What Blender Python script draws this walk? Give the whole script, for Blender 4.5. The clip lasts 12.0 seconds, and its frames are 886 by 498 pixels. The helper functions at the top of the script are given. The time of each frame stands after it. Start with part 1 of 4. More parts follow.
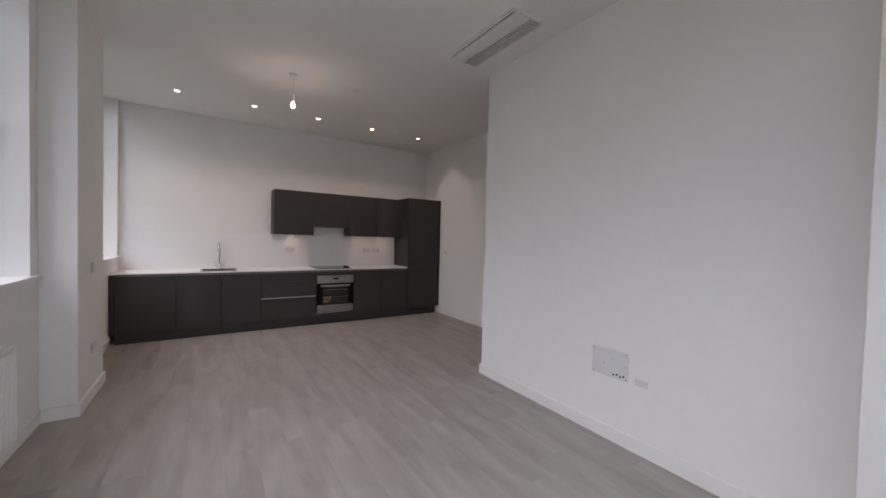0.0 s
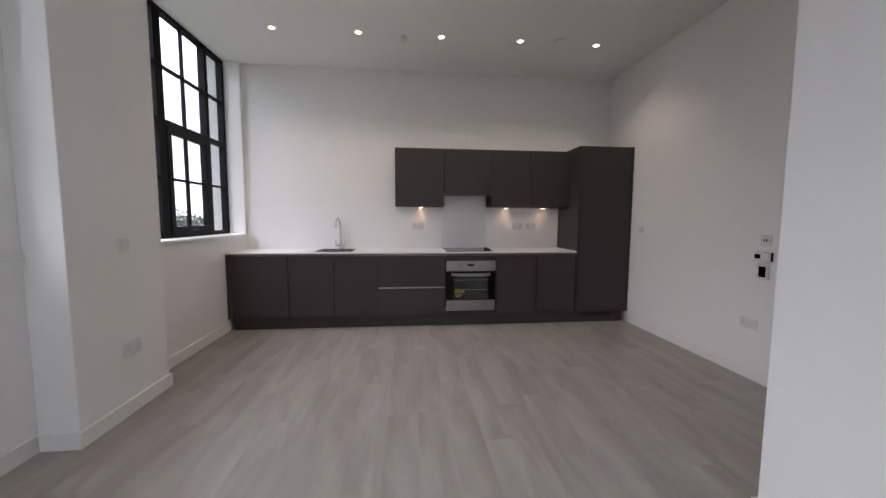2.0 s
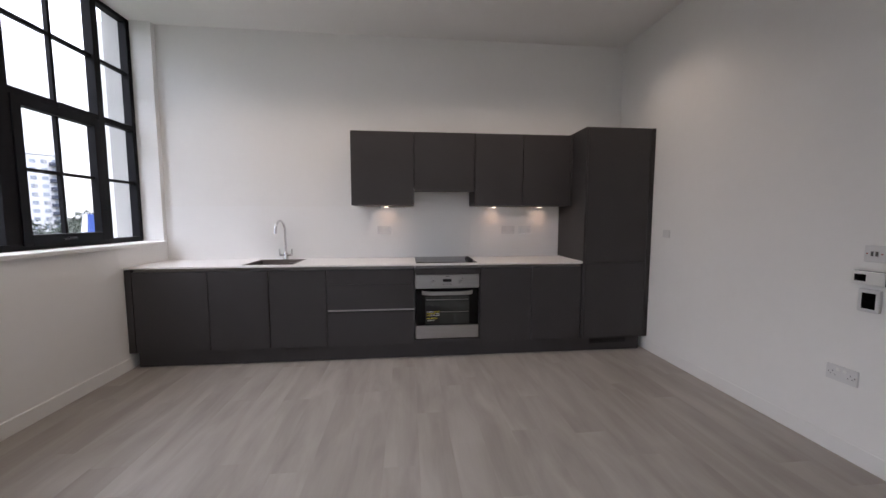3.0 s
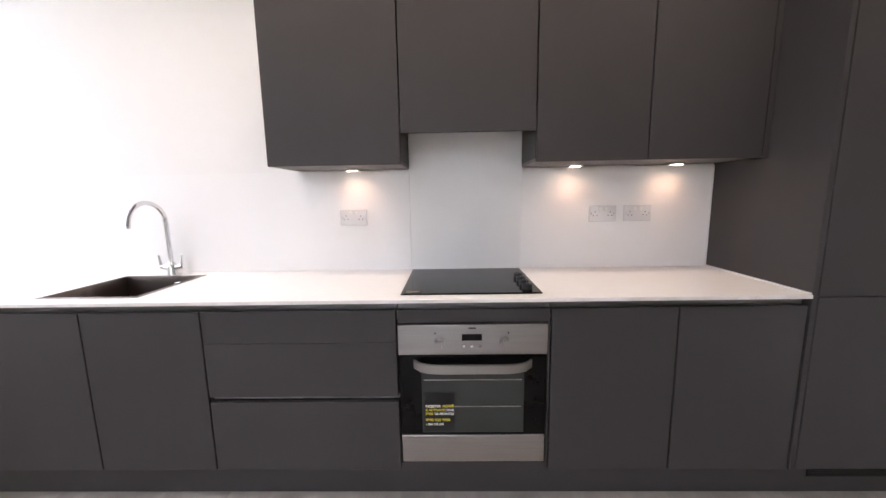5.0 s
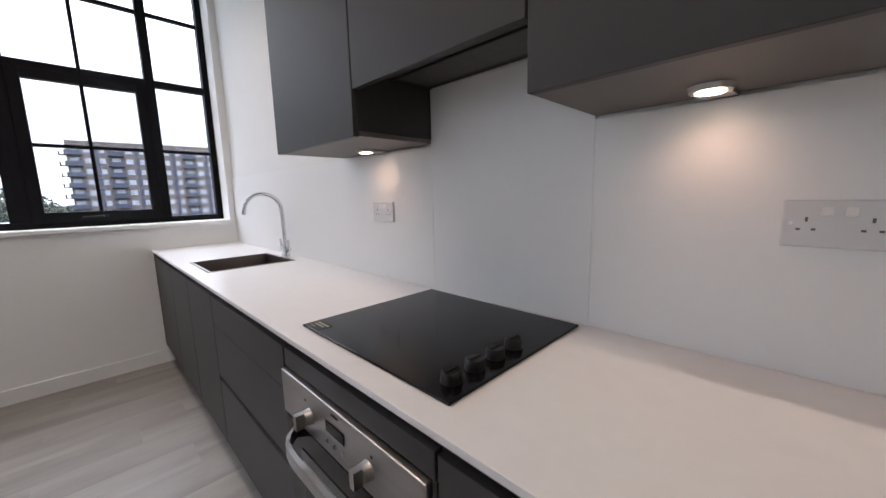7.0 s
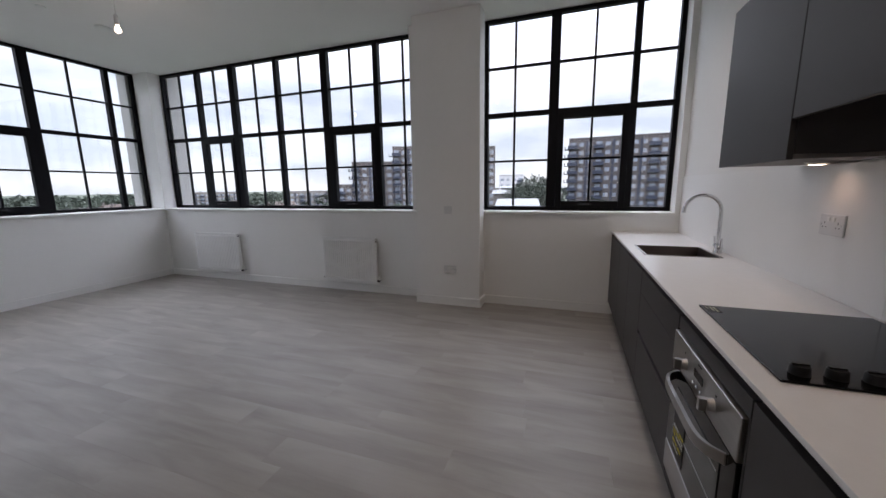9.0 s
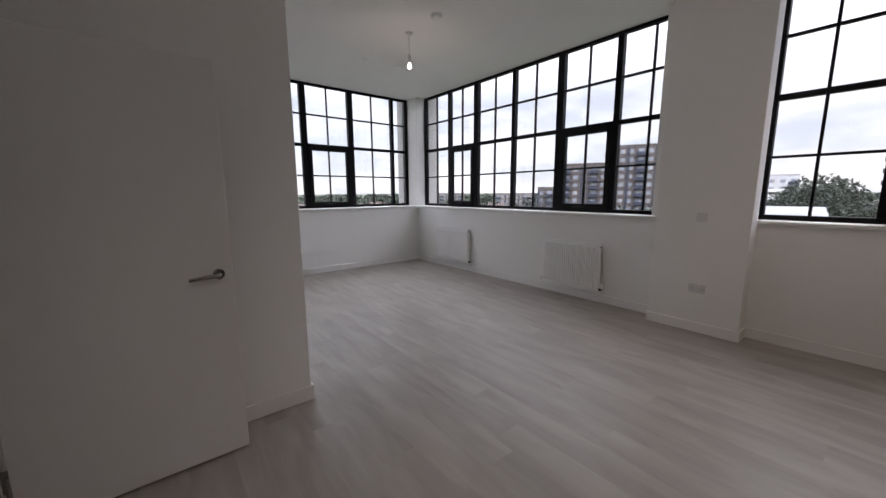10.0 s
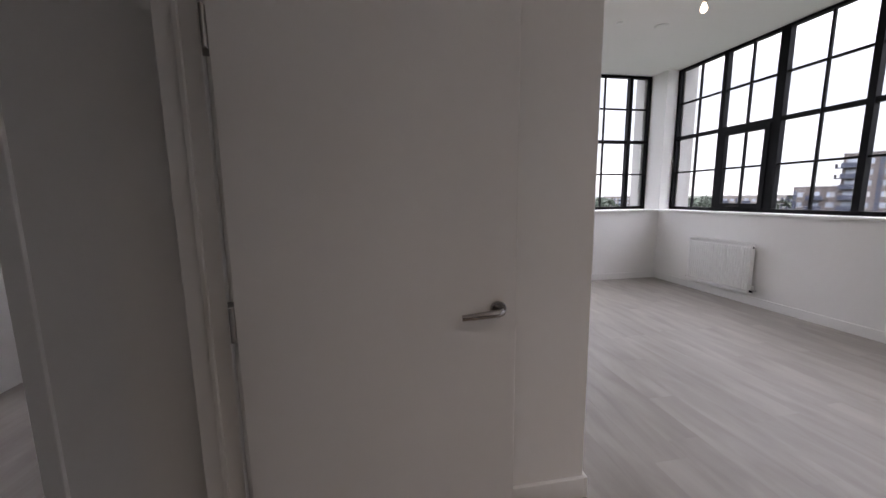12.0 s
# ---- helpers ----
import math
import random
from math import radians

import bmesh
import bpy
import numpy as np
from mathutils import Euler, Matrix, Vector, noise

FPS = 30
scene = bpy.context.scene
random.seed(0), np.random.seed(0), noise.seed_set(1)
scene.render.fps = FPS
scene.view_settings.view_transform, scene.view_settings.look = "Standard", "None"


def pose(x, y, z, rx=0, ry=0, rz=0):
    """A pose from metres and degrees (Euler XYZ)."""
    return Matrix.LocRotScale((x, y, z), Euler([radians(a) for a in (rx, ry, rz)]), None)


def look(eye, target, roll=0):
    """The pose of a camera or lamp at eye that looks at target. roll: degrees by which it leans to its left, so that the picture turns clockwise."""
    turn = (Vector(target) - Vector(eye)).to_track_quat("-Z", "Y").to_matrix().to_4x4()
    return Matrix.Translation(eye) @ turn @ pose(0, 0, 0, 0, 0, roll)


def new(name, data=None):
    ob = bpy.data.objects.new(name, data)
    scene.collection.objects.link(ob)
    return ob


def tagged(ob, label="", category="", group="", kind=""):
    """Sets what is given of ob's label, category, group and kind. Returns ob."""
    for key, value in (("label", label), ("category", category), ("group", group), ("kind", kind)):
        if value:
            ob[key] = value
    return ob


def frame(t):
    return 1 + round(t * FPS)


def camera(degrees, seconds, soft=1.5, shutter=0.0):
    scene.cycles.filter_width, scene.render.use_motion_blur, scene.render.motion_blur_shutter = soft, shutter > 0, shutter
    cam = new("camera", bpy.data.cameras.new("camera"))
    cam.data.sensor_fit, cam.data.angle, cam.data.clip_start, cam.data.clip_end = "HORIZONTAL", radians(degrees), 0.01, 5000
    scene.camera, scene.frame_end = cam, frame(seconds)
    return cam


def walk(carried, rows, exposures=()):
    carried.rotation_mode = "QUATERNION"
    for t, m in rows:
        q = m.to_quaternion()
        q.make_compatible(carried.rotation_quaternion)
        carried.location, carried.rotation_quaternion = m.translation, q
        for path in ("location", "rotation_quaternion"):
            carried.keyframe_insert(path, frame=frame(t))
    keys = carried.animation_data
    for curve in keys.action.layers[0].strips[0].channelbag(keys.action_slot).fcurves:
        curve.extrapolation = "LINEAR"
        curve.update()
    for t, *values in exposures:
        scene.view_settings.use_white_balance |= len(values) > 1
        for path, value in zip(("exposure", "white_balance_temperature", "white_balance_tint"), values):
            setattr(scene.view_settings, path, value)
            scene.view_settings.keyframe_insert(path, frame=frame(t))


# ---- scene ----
cam = camera(101.9, 12.0)
PATH = [
    (0.0, look((-1.429, -6.481, 1.422), (-0.343, -4.802, 1.369), 1.5)),
    (0.5, look((-1.186, -6.151, 1.393), (-0.384, -4.324, 1.252), 0.9)),
    (1.0, look((-0.965, -5.743, 1.365), (-0.319, -3.858, 1.186), 0.9)),
    (1.5, look((-0.752, -5.282, 1.386), (-0.217, -3.366, 1.181), 0.5)),
    (2.0, look((-0.463, -4.804, 1.284), (-0.263, -2.822, 1.117), 0.3)),
    (2.5, look((-0.269, -4.339, 1.274), (-0.07, -2.355, 1.111), 0.3)),
    (3.0, look((-0.073, -3.887, 1.31), (0.126, -1.905, 1.141), 0.0)),
    (5.0, look((0.215, -1.973, 1.294), (0.174, 0.005, 1.003), -1.0)),
    (5.5, look((0.36, -1.598, 1.272), (0.183, 0.376, 1.002), -1.0)),
    (6.0, look((0.515, -1.233, 1.267), (-0.002, 0.68, 0.992), -0.8)),
    (6.5, look((0.751, -0.987, 1.254), (-0.248, 0.721, 0.964), -1.2)),
    (8.5, look((1.503, -0.925, 1.315), (-0.47, -0.933, 0.986), -0.7)),
    (9.0, look((1.591, -1.036, 1.359), (-0.27, -1.687, 1.023), -0.8)),
    (9.5, look((1.646, -1.121, 1.366), (0.051, -2.284, 1.04), -0.6)),
    (10.0, look((1.73, -1.229, 1.354), (0.488, -2.765, 1.042), -0.3)),
    (10.5, look((1.796, -1.299, 1.35), (0.914, -3.072, 1.068), -0.3)),
    (11.0, look((1.818, -1.46, 1.331), (1.11, -3.309, 1.047), -0.1)),
    (11.5, look((1.777, -1.784, 1.313), (1.216, -3.683, 1.032), -0.6)),
    (12.0, look((1.858, -2.209, 1.313), (1.518, -4.16, 1.03), -0.7)),
]
walk(cam, PATH, [(0, 1.09, 6900, 20), (0.5, 1.19, 6850, 20), (1.5, 1.32, 6750, 18), (3, 1.42, 6650, 18), (5, 2.4, 6700, 18), (5.5, 2.45, 6750, 19), (6.5, 1.93, 6550, 17), (8.5, 0.85, 6400, 16),
                 (9.5, 0.635, 6800, 18), (10.5, 0.95, 6900, 20), (12, 1.18, 6950, 21)])

# ---- light ----
world = bpy.data.worlds.new("sky")
scene.world = world
world.use_nodes = True
wn, wl = world.node_tree.nodes, world.node_tree.links
wn.clear()
w_out = wn.new("ShaderNodeOutputWorld")
w_bg = wn.new("ShaderNodeBackground")
w_sky = wn.new("ShaderNodeTexSky")
w_sky.sky_type, w_sky.sun_disc = "NISHITA", False
w_sky.sun_elevation, w_sky.sun_rotation = radians(40), radians(9)
w_tc = wn.new("ShaderNodeTexCoord")
w_map = wn.new("ShaderNodeMapping")
w_map.inputs["Scale"].default_value = (1.6, 1.6, 5.0)
w_noise = wn.new("ShaderNodeTexNoise")
w_noise.inputs["Scale"].default_value = 2.2
w_noise.inputs["Detail"].default_value = 7
w_noise.inputs["Roughness"].default_value = 0.55
w_ramp = wn.new("ShaderNodeValToRGB")
w_ramp.color_ramp.elements[0].position, w_ramp.color_ramp.elements[0].color = 0.38, (4.4, 4.8, 5.6, 1)
w_ramp.color_ramp.elements[1].position, w_ramp.color_ramp.elements[1].color = 0.62, (7.2, 7.4, 7.9, 1)
w_mix = wn.new("ShaderNodeMix")
w_mix.data_type = "RGBA"
w_mix.inputs["Factor"].default_value = 0.85
w_bg.inputs["Strength"].default_value = 0.13
wl.new(w_tc.outputs["Generated"], w_map.inputs["Vector"])
wl.new(w_map.outputs[0], w_noise.inputs["Vector"])
wl.new(w_noise.outputs["Fac"], w_ramp.inputs["Fac"])
wl.new(w_sky.outputs[0], w_mix.inputs["A"])
wl.new(w_ramp.outputs[0], w_mix.inputs["B"])
# an overcast sky grows brighter towards the zenith
w_sep, w_lift, w_up = wn.new("ShaderNodeSeparateXYZ"), wn.new("ShaderNodeMapRange"), wn.new("ShaderNodeVectorMath")
w_up.operation = "SCALE"
w_lift.inputs["From Min"].default_value, w_lift.inputs["From Max"].default_value = 0.22, 0.95
w_lift.inputs["To Min"].default_value, w_lift.inputs["To Max"].default_value = 0.95, 6.0
wl.new(w_tc.outputs["Generated"], w_sep.inputs[0])
wl.new(w_sep.outputs["Z"], w_lift.inputs["Value"])
wl.new(w_mix.outputs["Result"], w_up.inputs[0])
wl.new(w_lift.outputs[0], w_up.inputs["Scale"])
wl.new(w_up.outputs[0], w_bg.inputs["Color"])
wl.new(w_bg.outputs[0], w_out.inputs["Surface"])

sun_data = bpy.data.lights.new("sun", "SUN")
sun_data.energy, sun_data.angle, sun_data.color = 1.2, radians(14), (1, 0.95, 0.88)
sun = new("sun", sun_data)
sun.matrix_world = look((6, 40, 34), (0, 0, 0))


# ---- materials ----
def mat(name, color, rough=0.5, metal=0.0, grain=0.0, scale=8.0, bump=0.0, bump_scale=60.0, emit=0.0, coat=0.0, spec=0.5, stretch=(1, 1, 1)):
    """A surface with broad and fine variation of tone and relief."""
    m = bpy.data.materials.new(name)
    m.use_nodes = True
    nt = m.node_tree
    p = nt.nodes["Principled BSDF"]
    p.inputs["Roughness"].default_value, p.inputs["Metallic"].default_value = rough, metal
    p.inputs["Base Color"].default_value = (*color, 1)
    p.inputs["Coat Weight"].default_value = coat
    p.inputs["Specular IOR Level"].default_value = spec
    tc = nt.nodes.new("ShaderNodeTexCoord")
    mp = nt.nodes.new("ShaderNodeMapping")
    mp.inputs["Scale"].default_value = stretch
    nt.links.new(tc.outputs["Object"], mp.inputs["Vector"])
    if grain:
        a, b = nt.nodes.new("ShaderNodeTexNoise"), nt.nodes.new("ShaderNodeTexNoise")
        a.inputs["Scale"].default_value, b.inputs["Scale"].default_value = scale, scale * 11
        a.inputs["Detail"].default_value = 4
        mx = nt.nodes.new("ShaderNodeMath")
        mx.operation = "MULTIPLY_ADD"
        mx.inputs[1].default_value = 0.4
        nt.links.new(mp.outputs[0], a.inputs["Vector"])
        nt.links.new(mp.outputs[0], b.inputs["Vector"])
        nt.links.new(b.outputs["Fac"], mx.inputs[0])
        nt.links.new(a.outputs["Fac"], mx.inputs[2])
        r = nt.nodes.new("ShaderNodeValToRGB")
        r.color_ramp.elements[0].position, r.color_ramp.elements[1].position = 0.4, 1.0
        r.color_ramp.elements[0].color = (*[c * (1 - grain) for c in color], 1)
        r.color_ramp.elements[1].color = (*[min(1, c * (1 + grain)) for c in color], 1)
        nt.links.new(mx.outputs[0], r.inputs["Fac"])
        nt.links.new(r.outputs[0], p.inputs["Base Color"])
    if bump:
        n = nt.nodes.new("ShaderNodeTexNoise")
        n.inputs["Scale"].default_value, n.inputs["Detail"].default_value = bump_scale, 5
        bp = nt.nodes.new("ShaderNodeBump")
        bp.inputs["Strength"].default_value, bp.inputs["Distance"].default_value = bump, 0.002
        nt.links.new(mp.outputs[0], n.inputs["Vector"])
        nt.links.new(n.outputs["Fac"], bp.inputs["Height"])
        nt.links.new(bp.outputs[0], p.inputs["Normal"])
    if emit:
        p.inputs["Emission Color"].default_value, p.inputs["Emission Strength"].default_value = (*color, 1), emit
    return m


def glass_mat(name, tint=(0.95, 0.97, 0.97)):
    m = bpy.data.materials.new(name)
    m.use_nodes = True
    nt = m.node_tree
    nt.nodes.clear()
    out, mx = nt.nodes.new("ShaderNodeOutputMaterial"), nt.nodes.new("ShaderNodeMixShader")
    tr, gl, fr = nt.nodes.new("ShaderNodeBsdfTransparent"), nt.nodes.new("ShaderNodeBsdfGlossy"), nt.nodes.new("ShaderNodeLayerWeight")
    tr.inputs[0].default_value, gl.inputs["Roughness"].default_value = (*tint, 1), 0.01
    pw, sc = nt.nodes.new("ShaderNodeMath"), nt.nodes.new("ShaderNodeMath")
    pw.operation, sc.operation = "POWER", "MULTIPLY_ADD"
    pw.inputs[1].default_value, sc.inputs[1].default_value, sc.inputs[2].default_value = 5.0, 0.9, 0.035
    nt.links.new(fr.outputs["Facing"], pw.inputs[0])
    nt.links.new(pw.outputs[0], sc.inputs[0])
    nt.links.new(sc.outputs[0], mx.inputs[0])
    nt.links.new(tr.outputs[0], mx.inputs[1])
    nt.links.new(gl.outputs[0], mx.inputs[2])
    nt.links.new(mx.outputs[0], out.inputs[0])
    return m


def plank_mat():
    m = bpy.data.materials.new("limed oak laminate")
    m.use_nodes = True
    nt = m.node_tree
    p = nt.nodes["Principled BSDF"]
    p.inputs["Roughness"].default_value = 0.42
    p.inputs["Specular IOR Level"].default_value = 0.4
    tc, oi = nt.nodes.new("ShaderNodeTexCoord"), nt.nodes.new("ShaderNodeObjectInfo")
    off = nt.nodes.new("ShaderNodeVectorMath")
    off.operation = "MULTIPLY_ADD"
    off.inputs[1].default_value = (37, 53, 11)
    mul = nt.nodes.new("ShaderNodeMapping")
    mul.inputs["Scale"].default_value = (5.5, 1.1, 1)
    fine = nt.nodes.new("ShaderNodeMapping")
    fine.inputs["Scale"].default_value = (90, 3.0, 1)
    n1, n2 = nt.nodes.new("ShaderNodeTexNoise"), nt.nodes.new("ShaderNodeTexNoise")
    n1.inputs["Scale"].default_value, n1.inputs["Detail"].default_value = 1.3, 5
    n1.inputs["Distortion"].default_value = 0.6
    n2.inputs["Scale"].default_value, n2.inputs["Detail"].default_value = 1.0, 3
    r = nt.nodes.new("ShaderNodeValToRGB")
    e = r.color_ramp.elements
    e[0].position, e[0].color = 0.3, (0.285, 0.258, 0.233, 1)
    e[1].position, e[1].color = 0.72, (0.40, 0.370, 0.340, 1)
    add = nt.nodes.new("ShaderNodeMath")
    add.operation = "MULTIPLY_ADD"
    add.inputs[1].default_value = 0.12
    tone = nt.nodes.new("ShaderNodeMath")
    tone.operation = "MULTIPLY_ADD"
    tone.inputs[1].default_value, tone.inputs[2].default_value = 0.025, -0.06
    s2 = nt.nodes.new("ShaderNodeMath")
    bp = nt.nodes.new("ShaderNodeBump")
    bp.inputs["Strength"].default_value, bp.inputs["Distance"].default_value = 0.06, 0.001
    L = nt.links.new
    L(oi.outputs["Random"], off.inputs[0])
    L(tc.outputs["Object"], off.inputs[2])
    L(off.outputs[0], mul.inputs["Vector"])
    L(off.outputs[0], fine.inputs["Vector"])
    L(mul.outputs[0], n1.inputs["Vector"])
    L(fine.outputs[0], n2.inputs["Vector"])
    L(n2.outputs["Fac"], add.inputs[0])
    L(n1.outputs["Fac"], add.inputs[2])
    L(oi.outputs["Random"], tone.inputs[0])
    L(add.outputs[0], s2.inputs[0])
    L(tone.outputs[0], s2.inputs[1])
    L(s2.outputs[0], r.inputs["Fac"])
    L(r.outputs[0], p.inputs["Base Color"])
    L(n2.outputs["Fac"], bp.inputs["Height"])
    L(bp.outputs[0], p.inputs["Normal"])
    return m


WALL = mat("matt white emulsion", (0.86, 0.855, 0.84), 0.75, grain=0.02, scale=1.5, bump=0.12, bump_scale=180, spec=0.3)
CEIL = mat("flat white ceiling paint", (0.85, 0.84, 0.825), 0.85, grain=0.015, scale=1.2, bump=0.1, bump_scale=150, spec=0.2)
TRIM = mat("white satinwood paint", (0.84, 0.835, 0.82), 0.55, grain=0.015, scale=3, bump=0.05, bump_scale=90)
DOORP = mat("white door paint", (0.78, 0.775, 0.765), 0.45, grain=0.02, scale=2, bump=0.05, bump_scale=120)
FLOOR = plank_mat()
SCREED = mat("dark screed under planks", (0.12, 0.11, 0.10), 0.9, grain=0.2)
CAB = mat("graphite matt laminate", (0.0485, 0.0445, 0.0455), 0.5, grain=0.06, scale=3, bump=0.05, bump_scale=300, spec=0.32)
CARC = mat("dark cabinet carcass", (0.018, 0.017, 0.017), 0.6, grain=0.1)
UNDER = mat("grey carcass underside", (0.13, 0.115, 0.108), 0.5, grain=0.05)
CHAN2 = mat("graphite anodised channel", (0.20, 0.19, 0.185), 0.36, metal=0.9, grain=0.05, stretch=(1, 20, 20))
CHAN = mat("brushed aluminium channel", (0.52, 0.51, 0.50), 0.34, metal=0.9, grain=0.05, stretch=(1, 20, 20))
TOP = mat("white quartz worktop", (0.82, 0.80, 0.785), 0.28, grain=0.02, scale=25)
SPLASH = mat("white glass splashback", (0.87, 0.867, 0.857), 0.35, grain=0.01, scale=2)
STEEL = mat("brushed stainless steel", (0.37, 0.36, 0.35), 0.32, metal=1.0, grain=0.07, scale=4, stretch=(1, 30, 30), bump=0.05, bump_scale=60)
SINKM = mat("stainless sink steel", (0.15, 0.122, 0.11), 0.3, metal=1.0, grain=0.08, scale=6, bump=0.05)
CHROME = mat("polished chrome", (0.72, 0.72, 0.73), 0.07, metal=1.0)
# door handle chrome; the dark room it mirrors is put into its colour
HANDLE = mat("satin chrome with dark reflections", (0.40, 0.39, 0.385), 0.13, metal=1.0, grain=0.04)
BLACKD = mat("deep black enamelled glass", (0.004, 0.004, 0.0045), 0.12, spec=0.14, grain=0.1)
REDP = mat("red screw cap", (0.35, 0.06, 0.05), 0.5, grain=0.05)
DECAL = mat("pale olive print", (0.36, 0.37, 0.27), 0.6, grain=0.03)
PINS = mat("shaded socket slots", (0.13, 0.13, 0.13), 0.6, grain=0.05)
HOODM = mat("dark hood filter mesh", (0.10, 0.095, 0.09), 0.5, metal=0.6, grain=0.15, scale=40)
BLACKG = mat("black ceramic glass", (0.004, 0.004, 0.005), 0.12, spec=0.2, grain=0.1)
BLACKP = mat("black plastic", (0.008, 0.008, 0.009), 0.45, spec=0.3, grain=0.1)
OVENG = mat("dark tinted oven glass", (0.035, 0.04, 0.038), 0.1, grain=0.1)
FRAMEM = mat("anthracite powder coat", (0.006, 0.006, 0.008), 0.6, spec=0.15, grain=0.1, bump=0.05, bump_scale=300)
GLASS = glass_mat("clear window glass")
WHITEP = mat("white plastic", (0.80, 0.80, 0.78), 0.35, grain=0.01)
GREYP = mat("pale grey plastic plate", (0.72, 0.72, 0.72), 0.4, grain=0.02)
RADW = mat("white radiator enamel", (0.88, 0.88, 0.875), 0.35, grain=0.01, scale=3)
BULB = mat("lit warm bulb", (1.0, 0.80, 0.58), 0.3, emit=4.0)
LED = mat("lit warm led", (1.0, 0.82, 0.62), 0.3, emit=4.0)
YELL = mat("yellow print", (0.75, 0.62, 0.05), 0.6, grain=0.03)
PALEP = mat("white print", (0.8, 0.8, 0.78), 0.6, grain=0.03)
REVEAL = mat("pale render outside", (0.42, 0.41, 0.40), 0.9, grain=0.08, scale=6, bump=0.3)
BRICK1 = mat("far brown brick", (0.086, 0.074, 0.073), 0.9, grain=0.18, scale=0.8)
BRICK2 = mat("far grey brick", (0.15, 0.137, 0.13), 0.9, grain=0.15, scale=0.8)
FARFR = mat("far grey window frames", (0.28, 0.28, 0.29), 0.7, grain=0.3, scale=0.4)
CONC = mat("far white render", (0.5, 0.5, 0.52), 0.85, grain=0.08, scale=0.3)
SIGNB = mat("blue sign panel", (0.03, 0.07, 0.28), 0.5, grain=0.1, scale=0.6)
SHED = mat("pale metal shed roof", (0.17, 0.175, 0.18), 0.7, grain=0.15, scale=0.3)
NAVY = mat("navy balcony cladding", (0.022, 0.028, 0.05), 0.5, grain=0.15, scale=1)
FARGL = mat("far window glass", (0.22, 0.25, 0.30), 0.15, grain=0.4, scale=0.35)
ROOFT = mat("far roof tile", (0.075, 0.058, 0.052), 0.9, grain=0.25, scale=0.6)
LEAF = mat("far foliage", (0.026, 0.036, 0.026), 0.9, grain=0.5, scale=0.25)
BARK = mat("far bark", (0.08, 0.06, 0.045), 0.9, grain=0.2)
GRASS = mat("far town ground", (0.045, 0.055, 0.038), 0.95, grain=0.45, scale=0.03)


# ---- mesh helpers ----
def box(bm, x0, x1, y0, y1, z0, z1):
    v = [bm.verts.new(p) for p in ((x0, y0, z0), (x1, y0, z0), (x1, y1, z0), (x0, y1, z0), (x0, y0, z1), (x1, y0, z1), (x1, y1, z1), (x0, y1, z1))]
    for f in ((3, 2, 1, 0), (4, 5, 6, 7), (0, 1, 5, 4), (1, 2, 6, 5), (2, 3, 7, 6), (3, 0, 4, 7)):
        bm.faces.new([v[i] for i in f])


def tube(bm, pts, radii, seg=16, cap=True):
    """A round bar along pts; radii one for each point."""
    pts = [Vector(p) for p in pts]
    rings, side = [], None
    for i, p in enumerate(pts):
        d = (pts[min(i + 1, len(pts) - 1)] - pts[max(i - 1, 0)]).normalized()
        if side is None:
            side = d.orthogonal().normalized()
        side = (side - d * side.dot(d)).normalized()
        up = d.cross(side)
        rings.append([bm.verts.new(p + radii[i] * (math.cos(a) * side + math.sin(a) * up)) for a in [2 * math.pi * k / seg for k in range(seg)]])
    for a, b in zip(rings, rings[1:]):
        for k in range(seg):
            bm.faces.new((a[k], a[(k + 1) % seg], b[(k + 1) % seg], b[k]))
    if cap:
        bm.faces.new(rings[0][::-1])
        bm.faces.new(rings[-1])


def part(name, fill, material, parent=None, bevel=0.0, smooth=False):
    """A mesh object; fill(bm) draws it in its parent's frame."""
    bm = bmesh.new()
    fill(bm)
    if bevel:
        bmesh.ops.bevel(bm, geom=bm.edges[:], offset=bevel, segments=2, profile=0.5, affect="EDGES", clamp_overlap=True)
    bmesh.ops.recalc_face_normals(bm, faces=bm.faces[:])
    me = bpy.data.meshes.new(name)
    bm.to_mesh(me)
    bm.free()
    me.materials.append(material)
    if smooth:
        me.polygons.foreach_set("use_smooth", [True] * len(me.polygons))
        me.set_sharp_from_angle(angle=radians(40))
    ob = new(name, me)
    if parent:
        ob.parent = parent
    return ob


def boxes(name, items, material, parent=None, bevel=0.0):
    def fill(bm):
        for b in items:
            box(bm, *b)
    return part(name, fill, material, parent, bevel)


def each(name, items, material, parent, bevel=0.0):
    """One object for each box."""
    return [boxes(name, [b], material, parent, bevel) for b in items]


def base(name, x, y, z, label, category, group="", kind="", rz=0):
    ob = new(name)
    ob.empty_display_size = 0.1
    ob.matrix_basis = pose(x, y, z, 0, 0, rz)
    return tagged(ob, label, category, group, kind)


def lettering(name, text, size, material, parent, m, bold=0.0):
    cu = bpy.data.curves.new(name, "FONT")
    cu.body, cu.size, cu.extrude, cu.offset = text, size, 0.0002, bold
    tmp = bpy.data.objects.new(name, cu)
    scene.collection.objects.link(tmp)
    me = bpy.data.meshes.new_from_object(tmp.evaluated_get(bpy.context.evaluated_depsgraph_get()))
    bpy.data.objects.remove(tmp)
    me.materials.clear()
    me.materials.append(material)
    ob = new(name, me)
    ob.parent, ob.matrix_basis = parent, m
    return ob


# ---- the room ----
XW, XE, YS, ZC = -2.48, 2.305, -7.24, 3.17        # inner faces of west, east and south walls, ceiling
XB, YB = 1.021, -3.507                            # corner of the projecting block
SILL, HEAD = 1.09, 3.155
W2A, W2B, W3A, W3B = -7.24, -2.84, -2.0, -0.055   # window openings along y
W1A, W1B = -2.48, 0.85                            # window opening along x

